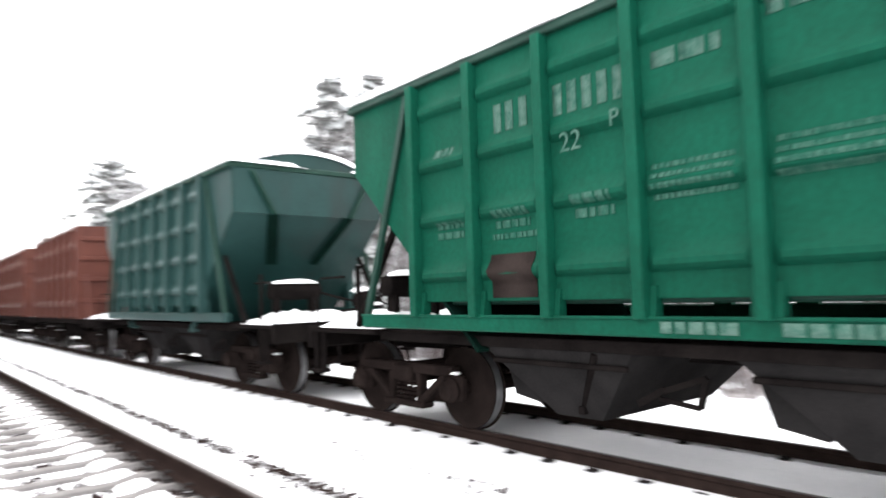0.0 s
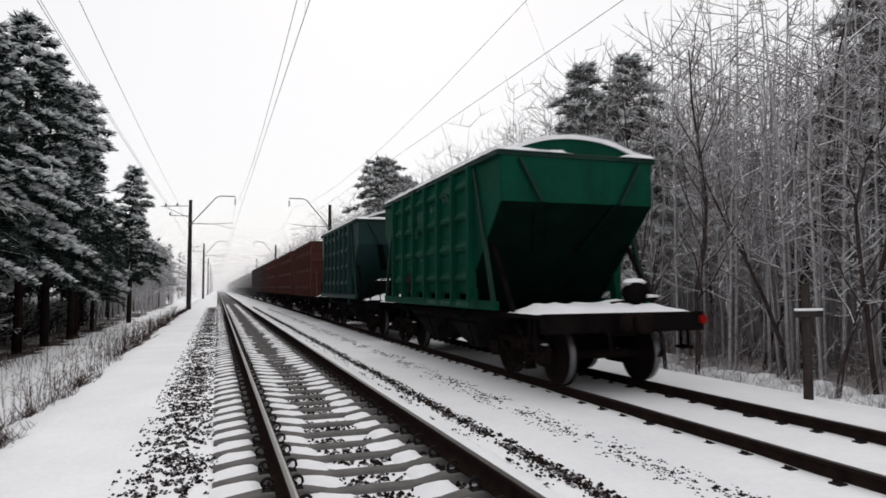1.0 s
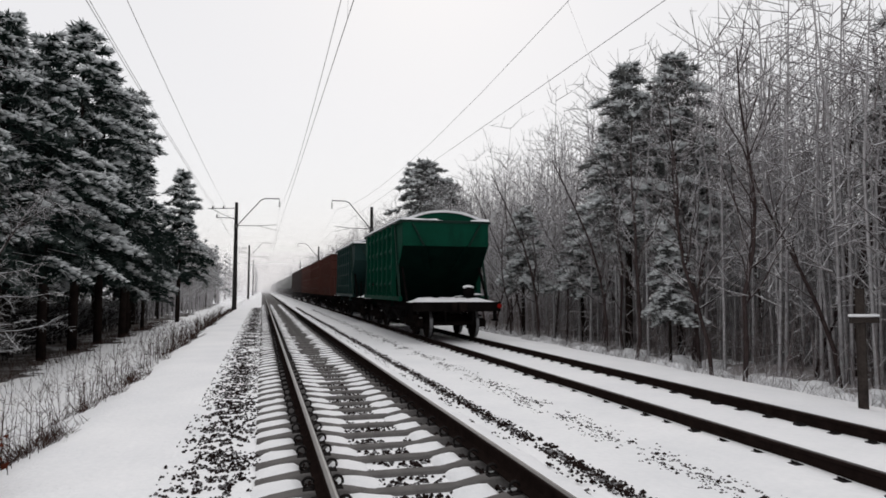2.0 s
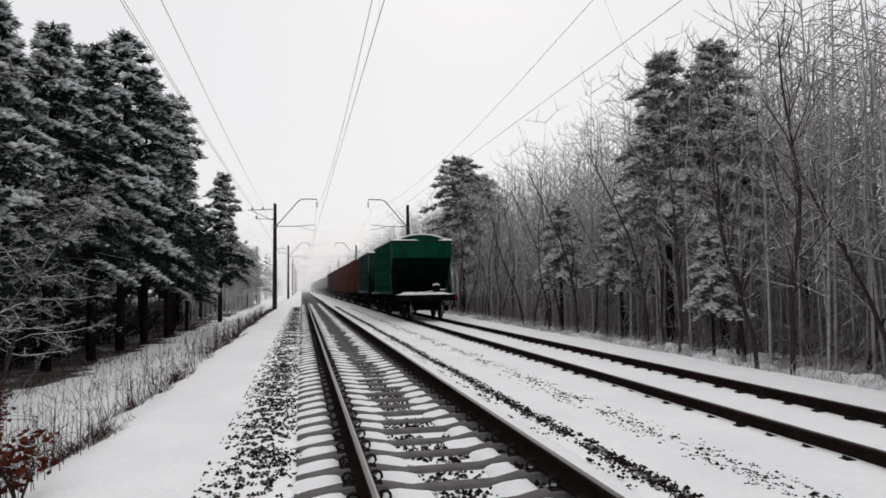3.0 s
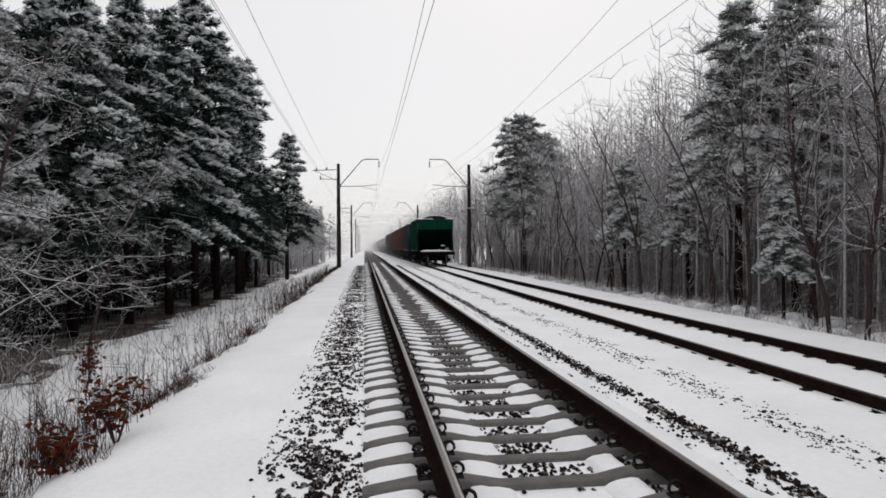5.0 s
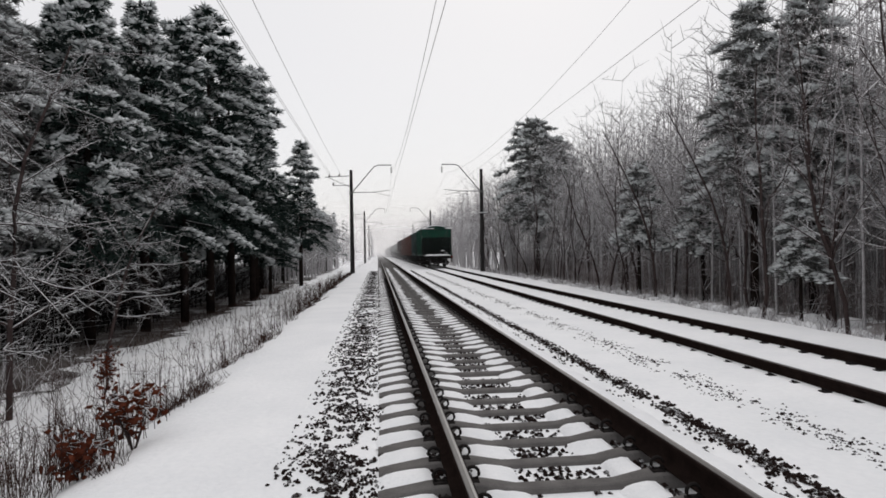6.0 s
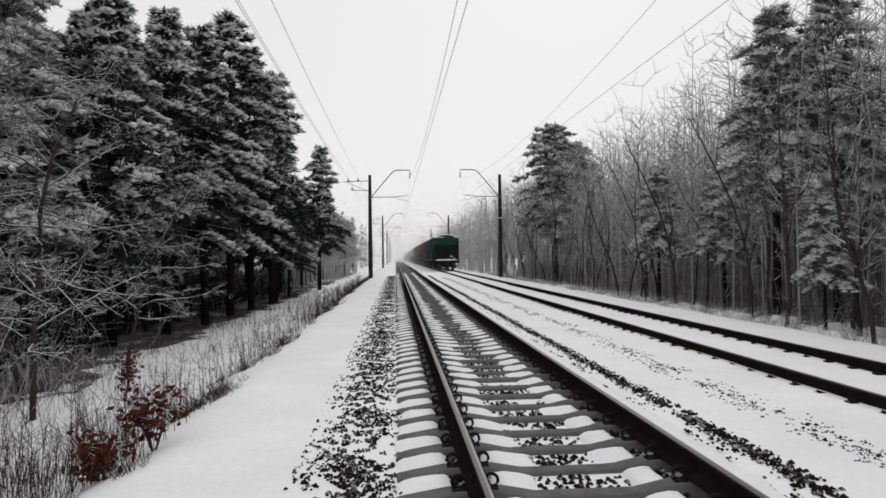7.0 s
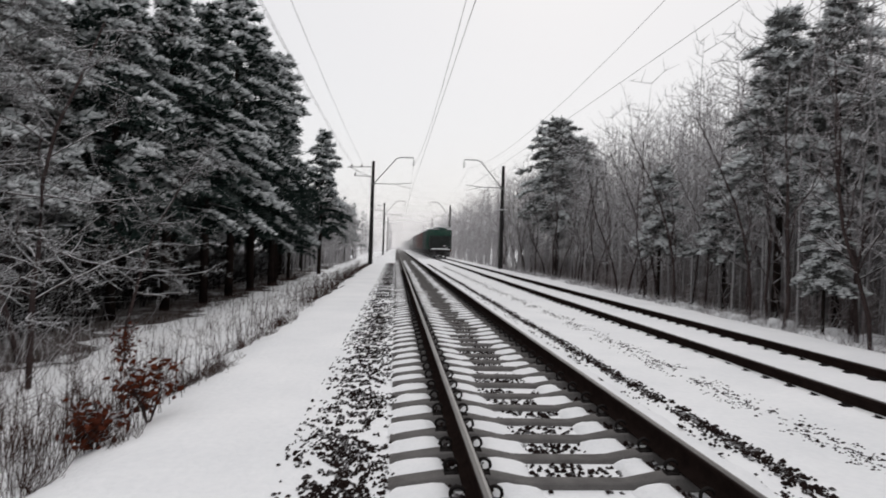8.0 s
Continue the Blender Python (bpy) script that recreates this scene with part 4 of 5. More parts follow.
        bg.bar((-0.1, tank_y, 1.7), (0.45, e * 4.8, 1.5), 0.04, 0.04).bar((-1.25, e * 4.6, 1.18), (-1.25, e * 4.6, 2.0), 0.05, 0.05)
        res = part("air_reservoir", bg, GRIME, w, "sooty air reservoir on the end platform")
        part("snow", snow_patch(-0.98, -0.04, tank_y - 0.15, tank_y + 0.15, 1.85, 0.09, seed + 11, 12), SNOW_LUMP, res, "snow on the reservoir", angle=180)
        wheel = Shape()
        ring = [(0.2 * math.cos(k * math.pi / 9), 0.2 * math.sin(k * math.pi / 9)) for k in range(19)]
        wheel.tube([(0.95 + a, e * 5.2, 1.62 + b) for a, b in ring], [0.018] * 19, 6, cap=False)
        for k in range(4):
            wheel.bar((0.95, e * 5.2, 1.62), (0.95 + 0.2 * math.cos(k * math.pi / 2 + 0.4), e * 5.2, 1.62 + 0.2 * math.sin(k * math.pi / 2 + 0.4)), 0.02, 0.02)
        wheel.bar((0.95, e * 5.2, 1.62), (0.95, e * 4.9, 1.55), 0.04, 0.04).bar((0.95, e * 4.95, 1.17), (0.95, e * 4.95, 1.6), 0.05, 0.05)
        hw = part("hand_wheel", wheel, GRIME, w, "spoked hand-brake wheel")
        part("snow", Shape().tube([(0.95 + a, e * 5.2, 1.645 + b) for a, b in ring[2:8]], [0.012, 0.026, 0.03, 0.03, 0.024, 0.01], 6), SNOW_LUMP, hw)
        for q in (-1, 1):
            rail = Shape().tube([(q * 1.4, e * 5.42, 1.15), (q * 1.4, e * 5.42, 1.75), (q * 1.4, e * 5.3, 1.85), (q * 1.4, e * 4.7, 1.85)], [0.018] * 4, 6)
            part("grab_rail", rail, GRIME, w)
    running_gear(w, 3.83, 5.55)
    if lettered:
        rnd = random.Random(2)
        for q in (-1,):
            for yy in (1.22, 1.4, 1.56, 0.16, 0.32, 0.48, 0.64, 0.8):
                part("lettering", painted(yy - 0.05, yy + 0.05, 3.14, 3.42, q), LETTER, w, "faded white stencilled marks", angle=180)
            writing(w, q, -0.45, 3.36, 0.6, 0.13, rnd)
            writing(w, q, -1.4, 3.5, 0.7, 0.16, rnd)
            writing(w, q, 2.35, 3.08, 0.3, 0.09, rnd)
            writing(w, q, 2.3, 2.30, 0.42, 0.07, rnd, 2)
            writing(w, q, 1.4, 2.34, 0.45, 0.07, rnd, 2)
            writing(w, q, 1.3, 2.12, 0.75, 0.05, rnd)
            writing(w, q, 0.45, 2.36, 0.4, 0.08, rnd, 2)
            writing(w, q, -0.45, 2.52, 0.66, 0.04, rnd, 4, 2.0)
            writing(w, q, -1.4, 2.56, 0.66, 0.04, rnd, 4, 2.0)
            writing(w, q, -2.4, 2.5, 0.6, 0.04, rnd, 3, 2.0)
            for yy in (-0.45, -1.35, -2.4):
                writing(w, q, yy, 1.28, 0.6, 0.09, rnd, flat=True)
            for word, yy, zz, size in (("22", 0.72, 2.78, 0.24), ("P", 0.2, 2.9, 0.2)):
                fc = bpy.data.curves.new("lettering", "FONT")
                fc.body, fc.size, fc.extrude = word, size, 0.003
                fc.materials.append(LETTER)
                ob = new("lettering", fc)
                ob.parent = w
                ob.matrix_basis = pose(q * 1.664, yy, zz, 90, 0, -90)
            part("primer_patch", painted(1.12, 1.70, 1.53, 1.95, q), PATCH, w, "brown primer patch", angle=180)
        part("marker_disc", Shape().lathe([(0.02, 0), (0.075, 0.004), (0.08, 0.02), (0.075, 0.05), (0.02, 0.055)], 16, pose(1.44, -5.56, 1.06, 90, 0, 0)), LAMP_RED, w, "red tail marker disc")
    WAGONS.append((w, y))
    return w


def gondola(y, paint, label, length, seed):
    """A high-sided steel wagon with pressed panels and posts."""
    w = empty("gondola_wagon", pose(B_MID, y, B_TOP), label, "freight wagon", "wagons of the train")
    half, W, ZB, ZT = length / 2 - 1.3, 1.55, 1.2, 3.9
    end_y = length / 2 - 0.5
    n = 7
    step = 2 * half / n
    pm = panel_mesh(step, ZB, ZT, paint, 3)
    post = Shape().box(-0.14, 0.03, -0.06, 0.06, ZB - 0.05, ZT, 0.015).mesh("post", paint)
    for q in (-1, 1):
        flip = 0 if q < 0 else 180
        for i in range(n):
            part("side_panel", pm, None, w, m=pose(q * W, -half + step * (i + 0.5), 0, 0, 0, flip))
        for i in range(n + 1):
            part("post", post, None, w, m=pose(q * W, -half + step * i, 0, 0, 0, flip))
        part("top_rail", Shape().box(-0.11, 0.05, -half - 0.06, half + 0.06, ZT, ZT + 0.1, 0.02), paint, w, m=pose(q * W, 0, 0, 0, 0, flip))
        part("side_sill", Shape().box(-0.06, 0.06, -half, half, 1.0, ZB, 0.015), GRIME, w, m=pose(q * W, 0, 0, 0, 0, flip))
    for e in (-1, 1):
        end = Shape().box(-W, W, e * half - 0.03, e * half + 0.03, ZB - 0.05, ZT + 0.1, 0.01)
        wall = part("end_wall", end, paint, w)
        for z in (1.7, 2.35, 3.0, 3.6):
            part("rib", Shape().box(-W, W, e * half + (0.03 if e > 0 else -0.11), e * half + (0.11 if e > 0 else -0.03), z - 0.07, z + 0.07, 0.03), paint, wall)
        for x in (-0.55, 0.55):
            part("rib", Shape().box(x - 0.07, x + 0.07, e * half + (0.03 if e > 0 else -0.13), e * half + (0.13 if e > 0 else -0.03), ZB, ZT, 0.03), paint, wall)
        y0, y1 = sorted((e * (half + 0.05), e * end_y))
        deck = part("end_platform", Shape().box(-1.5, 1.5, y0, y1, 0.9, 1.15, 0.02), GRIME, w)
        part("platform_snow", snow_patch(-1.46, 1.46, y0 + 0.03, y1 - 0.02, 1.15, 0.2, seed + 2 + e, 11), SNOW_LUMP, deck, "white snow lying on the platform")
        for q in (-1, 1):
            part("strut", Shape().bar((q * 1.4, e * (half + 0.06), 2.5), (q * 1.4, e * (end_y - 0.1), 1.15), 0.08, 0.08, 0.01), paint, w)
    part("floor_load", Shape().box(-W + 0.05, W - 0.05, -half + 0.05, half - 0.05, 1.0, ZT - 0.25, 0.02), GRIME, w)
    part("load_snow", snow_patch(-W + 0.02, W - 0.02, -half + 0.05, half - 0.05, ZT - 0.25, 0.45, seed, 11), SNOW_LUMP, w, "snow lying on the load", angle=180)
    part("underframe", Shape().box(-0.3, 0.3, -end_y, end_y, 0.78, 1.0, 0.02).box(-1.1, 1.1, -1.2, 1.2, 0.5, 0.95, 0.05), GRIME, w)
    running_gear(w, half - 0.6, end_y + 0.05, paint is RED)
    WAGONS.append((w, y))
    return w


def tank(y, label, seed):
    w = empty("tank_wagon", pose(B_MID, y, B_TOP), label, "freight wagon", "wagons of the train")
    body = Shape().lathe([(0.4, -5.3), (1.1, -5.2), (1.42, -4.95), (1.5, -4.6), (1.5, 4.6), (1.42, 4.95), (1.1, 5.2), (0.4, 5.3)], 28, pose(0, 0, 2.62) @ pose(0, 0, 0, 90, 0, 0))
    part("barrel", body, TANK, w)
    part("dome", Shape().lathe([(0.4, 4.05), (0.42, 4.35), (0.36, 4.42), (0.1, 4.45)], 16), TANK, w)
    part("frame", Shape().box(-0.35, 0.35, -5.7, 5.7, 0.85, 1.12, 0.02).box(-1.4, 1.4, -5.75, -5.4, 0.85, 1.12, 0.02).box(-1.4, 1.4, 5.4, 5.75, 0.85, 1.12, 0.02), GRIME, w)
    part("snow", snow_patch(-0.7, 0.7, -4.8, 4.8, 4.02, 0.12, seed, 7), SNOW_LUMP, w)
    for q in (-1, 1):
        part("ladder", Shape().bar((q * 1.56, -0.2, 1.3), (q * 1.0, -0.2, 4.05), 0.05, 0.05).bar((q * 1.56, 0.2, 1.3), (q * 1.0, 0.2, 4.05), 0.05, 0.05), GRIME, w)
        part("saddle", Shape().box(-1.3, 1.3, q * 3.9 - 0.3, q * 3.9 + 0.3, 0.95, 1.6, 0.05), GRIME, w)
    running_gear(w, 3.9, 5.75, False)
    WAGONS.append((w, y))
    return w


def train():
    hopper(TAIL, GREEN, GREEN_TRIM, "bright green hopper wagon with ribbed sides and snow on its platform", True, 3)
    hopper(TAIL + 12.2, GREEN_DARK, GREEN_TRIM, "weathered bluish-green hopper wagon with snow on its roof", False, 8)
    y = TAIL + 18.35
    for i, ln in enumerate((9.7, 12.2, 13.9)):
        gondola(y + ln / 2, RED, "red-oxide high-sided wagon with snow on its load", ln, 20 + i)
        y += ln
    for i in range(2):
        gondola(y + 6.95, BROWN, "dark brown high-sided wagon with snow on its load", 13.9, 30 + i)
        y += 13.9
    first = tank(y + 6.1, "grey-green tank wagon far along the train", 40)
    for i in range(1, 24):
        c = copy_thing(first, pose(B_MID, y + 6.1 + 12.1 * i, B_TOP))
        WAGONS.append((c, y + 6.1 + 12.1 * i))


train()

# ---- trees ----


def grow(s, rnd, p, d, length, r, level, twigs, spread=0.6, up=0.12, sides=(6, 4, 3, 3), split=(5, 6, 5)):
    """A limb with its own limbs; the last level goes into the twig shape."""
    n = ((7, 5, 2, 1) if up > 0.1 else (7, 5, 3, 2))[level]
    pts, rad = [p.copy()], [r]
    for i in range(n):
        d = (d + Vector((rnd.gauss(0, 0.10), rnd.gauss(0, 0.10), rnd.gauss(0, 0.07) + up * 0.35)) * (1.15 if level == 0 else 1.9)).normalized()
        p = p + d * (length / n)
        pts.append(p.copy())
        rad.append(r * (1 - 0.8 * (i + 1) / n) + 0.003)
    (s if level < 2 else twigs).tube(pts, rad, sides[level], cap=False)
    if level >= len(split):
        return
    for i in range(split[level]):
        t = (0.22 if level == 0 else 0.12) + (0.76 if level == 0 else 0.86) * (i + rnd.random()) / split[level]
        k = min(n - 1, int(t * n))
        q = pts[k].lerp(pts[k + 1], t * n - k)
        base = (pts[k + 1] - pts[k]).normalized()
        side = Vector((rnd.gauss(0, 1), rnd.gauss(0, 1), rnd.gauss(0, 0.4)))
        side = (side - base * side.dot(base)).normalized()
        a = rnd.uniform(0.45, 0.95) * spread * 1.5
        grow(s, rnd, q, (base * math.cos(a) + side * math.sin(a)).normalized(), length * rnd.uniform(0.26, 0.42) * (1.0 - 0.35 * t), rad[k] * (0.42 if level == 0 else 0.5), level + 1, twigs, spread, up, sides, split)


def bare_tree(seed, height, lean=0.0, spread=0.6, split=(17, 7, 6), twig=None, up=0.12):
    rnd = random.Random(seed)
    s, tw = Shape(), Shape()
    grow(s, rnd, Vector((0, 0, -0.3)), Vector((lean, rnd.uniform(-0.05, 0.05), 1)).normalized(), height, 0.0078 * height, 0, tw, spread, up, (7, 4, 3, 3), split)
    ob = empty("bare_tree", pose(0, 0, 0), "leafless deciduous tree with thin snow along its branches", "tree", "bare trees of the forest edge")
    part("trunk", s, BARK, ob, angle=180)
    part("crown", tw, twig or TWIG, ob, "fine frosted twigs", angle=180)
    return ob


def pine(seed, height, crown_from=0.25, radius=2.4, full=1.0, taper=1.5, needle=None, load=0.5):
    """A conifer: drooping boughs of needle tufts, with lumps of snow towards their ends."""
    rnd = random.Random(seed)
    tr, nd, sn = Shape(), Shape(), Shape()
    bend = Vector((rnd.uniform(-0.2, 0.2), rnd.uniform(-0.2, 0.2), 0))
    pts = [Vector((0, 0, -0.3)) + Vector((bend.x * u, bend.y * u, height * u)) for u in (0, 0.25, 0.5, 0.75, 1)]
    tr.tube(pts, [0.0145 * height, 0.0125 * height, 0.009 * height, 0.005 * height, 0.01], 8)
    up = Vector((0, 0, 1))

    def blade(shape, p, t, w):
        o = len(shape.v)
        shape.v += [tuple(p - w), tuple(p + w), tuple(p + t)]
        shape.f.append((o, o + 1, o + 2))
        shape.k.append(0)

    def tuft(p, d, size, white):
        """A brush of needles; its upper blades are white with frost."""
        for j in range(8):
            r = Vector((rnd.gauss(0, 1), rnd.gauss(0, 1), rnd.gauss(0, 0.8)))
            t = (d * 1.1 + r * 0.75 + up * 0.1).normalized() * size * rnd.uniform(0.7, 1.35)
            blade(nd, p, t, t.cross(r + d).normalized() * size * 0.135)
        for j in range(white + white // 2):
            r = Vector((rnd.gauss(0, 1), rnd.gauss(0, 1), rnd.gauss(0, 0.5)))
            t = (d + r * 0.7 + up * 0.15).normalized() * size * rnd.uniform(0.6, 1.1)
            blade(sn, p + up * size * rnd.uniform(0.1, 0.3), t, t.cross(r + d).normalized() * size * rnd.uniform(0.12, 0.19))

    boughs = int(height * 6.8 * full)
    for i in range(boughs):
        u = crown_from + (0.97 - crown_from) * ((i + rnd.random()) / boughs)
        top = (u - crown_from) / (1 - crown_from)
        reach = radius * (1 - top ** taper) * (0.65 + 0.35 * min(1, top * 7 + 0.3)) + 0.25
        az = i * 2.4 + rnd.uniform(-0.5, 0.5)
        ln = reach * rnd.uniform(0.45, 1.22)
        out = Vector((math.cos(az), math.sin(az), 0))
        lat = Vector((-out.y, out.x, 0))
        p0 = Vector((bend.x * u, bend.y * u, height * u))
        rise = -0.05 + 0.75 * top * top + rnd.uniform(-0.2, 0.2)
        mid = p0 + (out + up * rise).normalized() * ln * 0.55
        tip = mid + (out * 0.9 + up * (rise * 0.6 - 0.38 - 0.15 * (1 - top))) * ln * 0.45
        tr.tube([p0, mid, tip], [0.012 + 0.012 * ln, 0.01 + 0.006 * ln, 0.006], 3, cap=False)
        cnt = int(6 + ln * 8.5)
        heavy = rnd.random() < (load * (0.55 + 0.6 * top) + 0.08 if needle else 0.2 + 0.85 * top)
        for j in range(cnt):
            v = 0.25 + 0.75 * (j + rnd.random()) / cnt
            q = p0.lerp(mid, v / 0.55) if v < 0.55 else mid.lerp(tip, (v - 0.55) / 0.45)
            sp = rnd.uniform(-1, 1) * 0.34 * ln * (1.15 - v)
            q = q + lat * sp + up * (-abs(sp) * 0.35 + rnd.uniform(-0.09, 0.07))
            d = (out * 0.8 + lat * (0.9 if sp > 0 else -0.9) * rnd.random() - up * 0.15).normalized()
            tuft(q, d, rnd.uniform(0.22, 0.42), (4 if heavy else (2 if needle else (rnd.randint(0, 3) if top > 0.3 else 0))) if v > 0.45 else (1 if needle else 0))
            if heavy and v > 0.45 and rnd.random() < load + 0.25:
                k = rnd.uniform(0.12, 0.26) * (0.7 + 0.4 * (1 - top))
                c = q + d * 0.1 + up * 0.09
                for z in range(2):
                    sn.blob((c.x, c.y, c.z), (k * rnd.uniform(0.7, 1.4), k * rnd.uniform(0.7, 1.4), k * rnd.uniform(0.35, 0.6)), 0.5, rnd, seg=4, rings=1)
                    c = c + d * k * 1.1 + lat * rnd.uniform(-0.6, 0.6) * k - up * k * rnd.uniform(0.2, 0.6)
                    k *= 0.7
    for j in range(16):
        tuft(Vector((bend.x, bend.y, height * (0.945 + 0.05 * j / 15) - 0.2)), Vector((math.cos(j * 2.4), math.sin(j * 2.4), 1.3)).normalized(), 0.22, 2)
    ob = empty("pine_tree", pose(0, 0, 0), "dark green pine with snow-laden drooping branches" if needle is None else "rime-grey pine loaded with snow", "tree", "pines of the forest edge")
    part("trunk", tr, PINE_BARK, ob, angle=180)
    part("crown", nd, needle or NEEDLE, ob, "dark green needles", smooth=False)
    part("snow", sn, NEEDLE_SNOW, ob, "snow on the needles", angle=180)
    return ob


def plant(kinds, places):
    """Sets trees out: the first of a kind moves to its place, the others are copies. places: (kind, x, y, scale, turn)."""
    used = set()
    for k, x, y, sc, turn in places:
        ob = kinds[k]
        m = pose(x, y, ground_z(x, y), 0, 0, turn) @ Matrix.Scale(sc, 4)
        if k in used:
            c = copy_thing(ob, pose(x, y, ground_z(x, y), 0, 0, turn))
            c.scale = (sc, sc, sc)
        else:
            ob.matrix_basis = m
            used.add(k)


def forest():
    rnd = random.Random(77)
    # kinds: heights at scale 1
    P = [pine(101, 13.9, 0.27, 3.2, 1.1, 1.5), pine(102, 13.4, 0.25, 3.0, 1.1, 1.8), pine(103, 12.9, 0.29, 2.9, 1.1, 1.35), pine(104, 8.0, 0.36, 1.6, 0.9, 2.6, NEEDLE_FROST, 0.85), pine(105, 13.0, 0.36, 1.9, 0.9, 3.4, NEEDLE_FROST, 0.65), pine(106, 13.0, 0.14, 2.8, 0.28, 1.5, None, -0.25), pine(107, 12.5, 0.34, 2.9, 1.3, 4.0, NEEDLE_FROST, 0.4), pine(108, 13.4, 0.25, 3.0, 1.1, 1.7, NEEDLE_FROST, 0.6)]
    places = [
        # the dark group beside the near track
        (0, -9.0, 26.5, 0.93, 20), (1, -9.8, 23.5, 0.95, 140), (2, -8.5, 30.0, 1.04, 260), (0, -8.4, 34.0, 1.12, 80), (1, -8.2, 38.0, 1.12, 300), (2, -7.9, 42.5, 1.16, 30), (0, -8.3, 46.0, 0.9, 130), (1, -8.0, 50.0, 0.7, 200),
        (1, -12.2, 27.5, 1.0, 10), (7, -12.6, 31.5, 1.05, 200), (2, -11.8, 36.0, 1.12, 95), (0, -11.5, 41.0, 1.05, 170), (7, -12.0, 21.0, 1.0, 215), (1, -10.6, 48.0, 0.95, 40),
        (2, -6.9, 60.0, 1.02, 45), (1, -9.2, 52.0, 0.8, 100), (0, -9.8, 57.0, 0.85, 250), (7, -13.5, 24.5, 1.05, 310), (5, -16.0, 29.0, 1.1, 20), (5, -16.5, 35.0, 1.1, 60), (5, -15.5, 19.0, 1.0, 130), (5, -15.0, 23.0, 1.02, 15), (5, -17.0, 15.0, 1.0, 75),
        (6, -8.6, 96, 0.72, 0), (4, -9.0, 104, 0.75, 90), (6, -8.6, 112, 0.75, 190), (5, -10.0, 125, 0.9, 20), (5, -9.0, 140, 0.9, 80), (5, -10.0, 160, 0.95, 80), (5, -9.5, 185, 0.95, 10), (5, -10.0, 215, 1.0, 0),
        (4, -9.4, 67.0, 0.62, 70), (6, -10.2, 72.0, 0.66, 10), (4, -9.2, 79.0, 0.68, 120), (6, -9.4, 87.0, 0.7, 220), (4, -13.0, 66.0, 0.8, 20), (6, -13.0, 76.0, 0.8, 60),
        # back rows, mostly unseen, added to shade the inside of the wood
        (5, -14.5, 27.0, 0.95, 0), (5, -15.2, 33.0, 0.95, 40), (5, -14.5, 39.0, 1.0, 80), (5, -14.0, 45.0, 1.0, 120), (5, -13.0, 51.0, 0.9, 160), (5, -18.5, 26.0, 1.0, 200), (5, -18.5, 32.0, 1.0, 240), (5, -18.0, 38.0, 1.0, 280), (5, -18.0, 21.0, 1.0, 320), (5, -21.5, 24.0, 1.0, 20), (5, -21.5, 30.0, 1.0, 60), (5, -20.5, 17.0, 1.0, 100), (5, -21.0, 11.0, 1.0, 140), (5, -17.5, 44.0, 1.0, 10), (5, -14.5, 9.0, 1.0, 0), (5, -16.0, 12.5, 1.05, 50), (5, -15.0, 16.5, 1.0, 90), (5, -18.5, 8.5, 1.0, 130), (5, -13.0, 18.5, 0.95, 170), (5, -19.0, 14.5, 1.05, 210), (5, -12.6, 14.8, 0.85, 30),
        # pines in the wood beyond the train
        (4, 14.0, 23.5, 0.91, 40), (4, 15.6, 22.4, 0.93, 170), (6, 14.0, 57.0, 1.12, 60), (3, 13.0, 32.0, 0.86, 30), (3, 12.4, 18.4, 0.52, 10), (3, 14.6, 28.5, 0.8, 100),
        (6, 16.5, 61.0, 1.05, 10), (4, 20.5, 32.0, 1.0, 220), (6, 18.5, 66.0, 1.0, 0), (4, 19.5, 15.0, 1.0, 0)]
    plant(P, places)

    D = [bare_tree(201, 12.0, 0.06, 0.75), bare_tree(202, 12.5, -0.08, 0.62), bare_tree(203, 11.0, 0.12, 0.85), bare_tree(204, 12.5, -0.14, 0.7), bare_tree(205, 9.0, 0.04, 0.9), bare_tree(206, 11.5, 0.0, 0.66)]
    places = []
    y = 2.0
    while y < 84:
        rows = ((12.0, 0.92), (14.2, 0.97), (17.4, 1.0))
        for x, sc in rows:
            if y > 60 and x > 15 or x < 13 and (26 < y < 31 or 18.5 < y < 22.5):
                continue
            places.append((rnd.randrange(6), x + rnd.uniform(-0.9, 1.1), y + rnd.uniform(-1.2, 1.2), sc * rnd.uniform(0.72, 0.93) * (0.97 if y < 18 else (0.87 if y < 48 else 1.0)), rnd.uniform(0, 360)))
        y += 2.6 if y < 50 else (4.2 if y < 80 else 6)
    # the snowy thin trees on the near side, left of the pines
    for x, yy, sc in ((-11.5, 18, 1.0), (-12.5, 13, 1.0), (-13.5, 16.5, 1.05), (-11, 9.5, 0.95), (-15, 12, 1.05), (-14, 20, 1.0)):
        places.append(((4, 2, 5)[int(abs(x * 7)) % 3], x, yy, sc, rnd.uniform(0, 360)))
    for i in range(16):
        places.append((rnd.randrange(6), rnd.uniform(-24, -17), 14 + 4.0 * i + rnd.uniform(-1, 1), rnd.uniform(0.9, 1.1), rnd.uniform(0, 360)))
    plant(D, places)
    B = [bare_tree(301, 7.5, 0.05, 1.25, (26, 10, 8), TWIG_SNOWY, -0.03), bare_tree(302, 8.5, -0.08, 1.2, (26, 10, 8), TWIG_SNOWY, -0.02)]
    plant(B, [(i % 2, x, yy, sc, 50.0 * i) for i, (x, yy, sc) in enumerate(((-6.6, 12.4, 0.95), (-8.2, 15.2, 1.0), (-7.4, 18.5, 0.9), (-9.8, 12.2, 1.1), (-11.0, 16.0, 1.15), (-8.8, 9.6, 1.0), (-12.5, 11.0, 1.2), (-11.2, 20.5, 1.2)))])


forest()


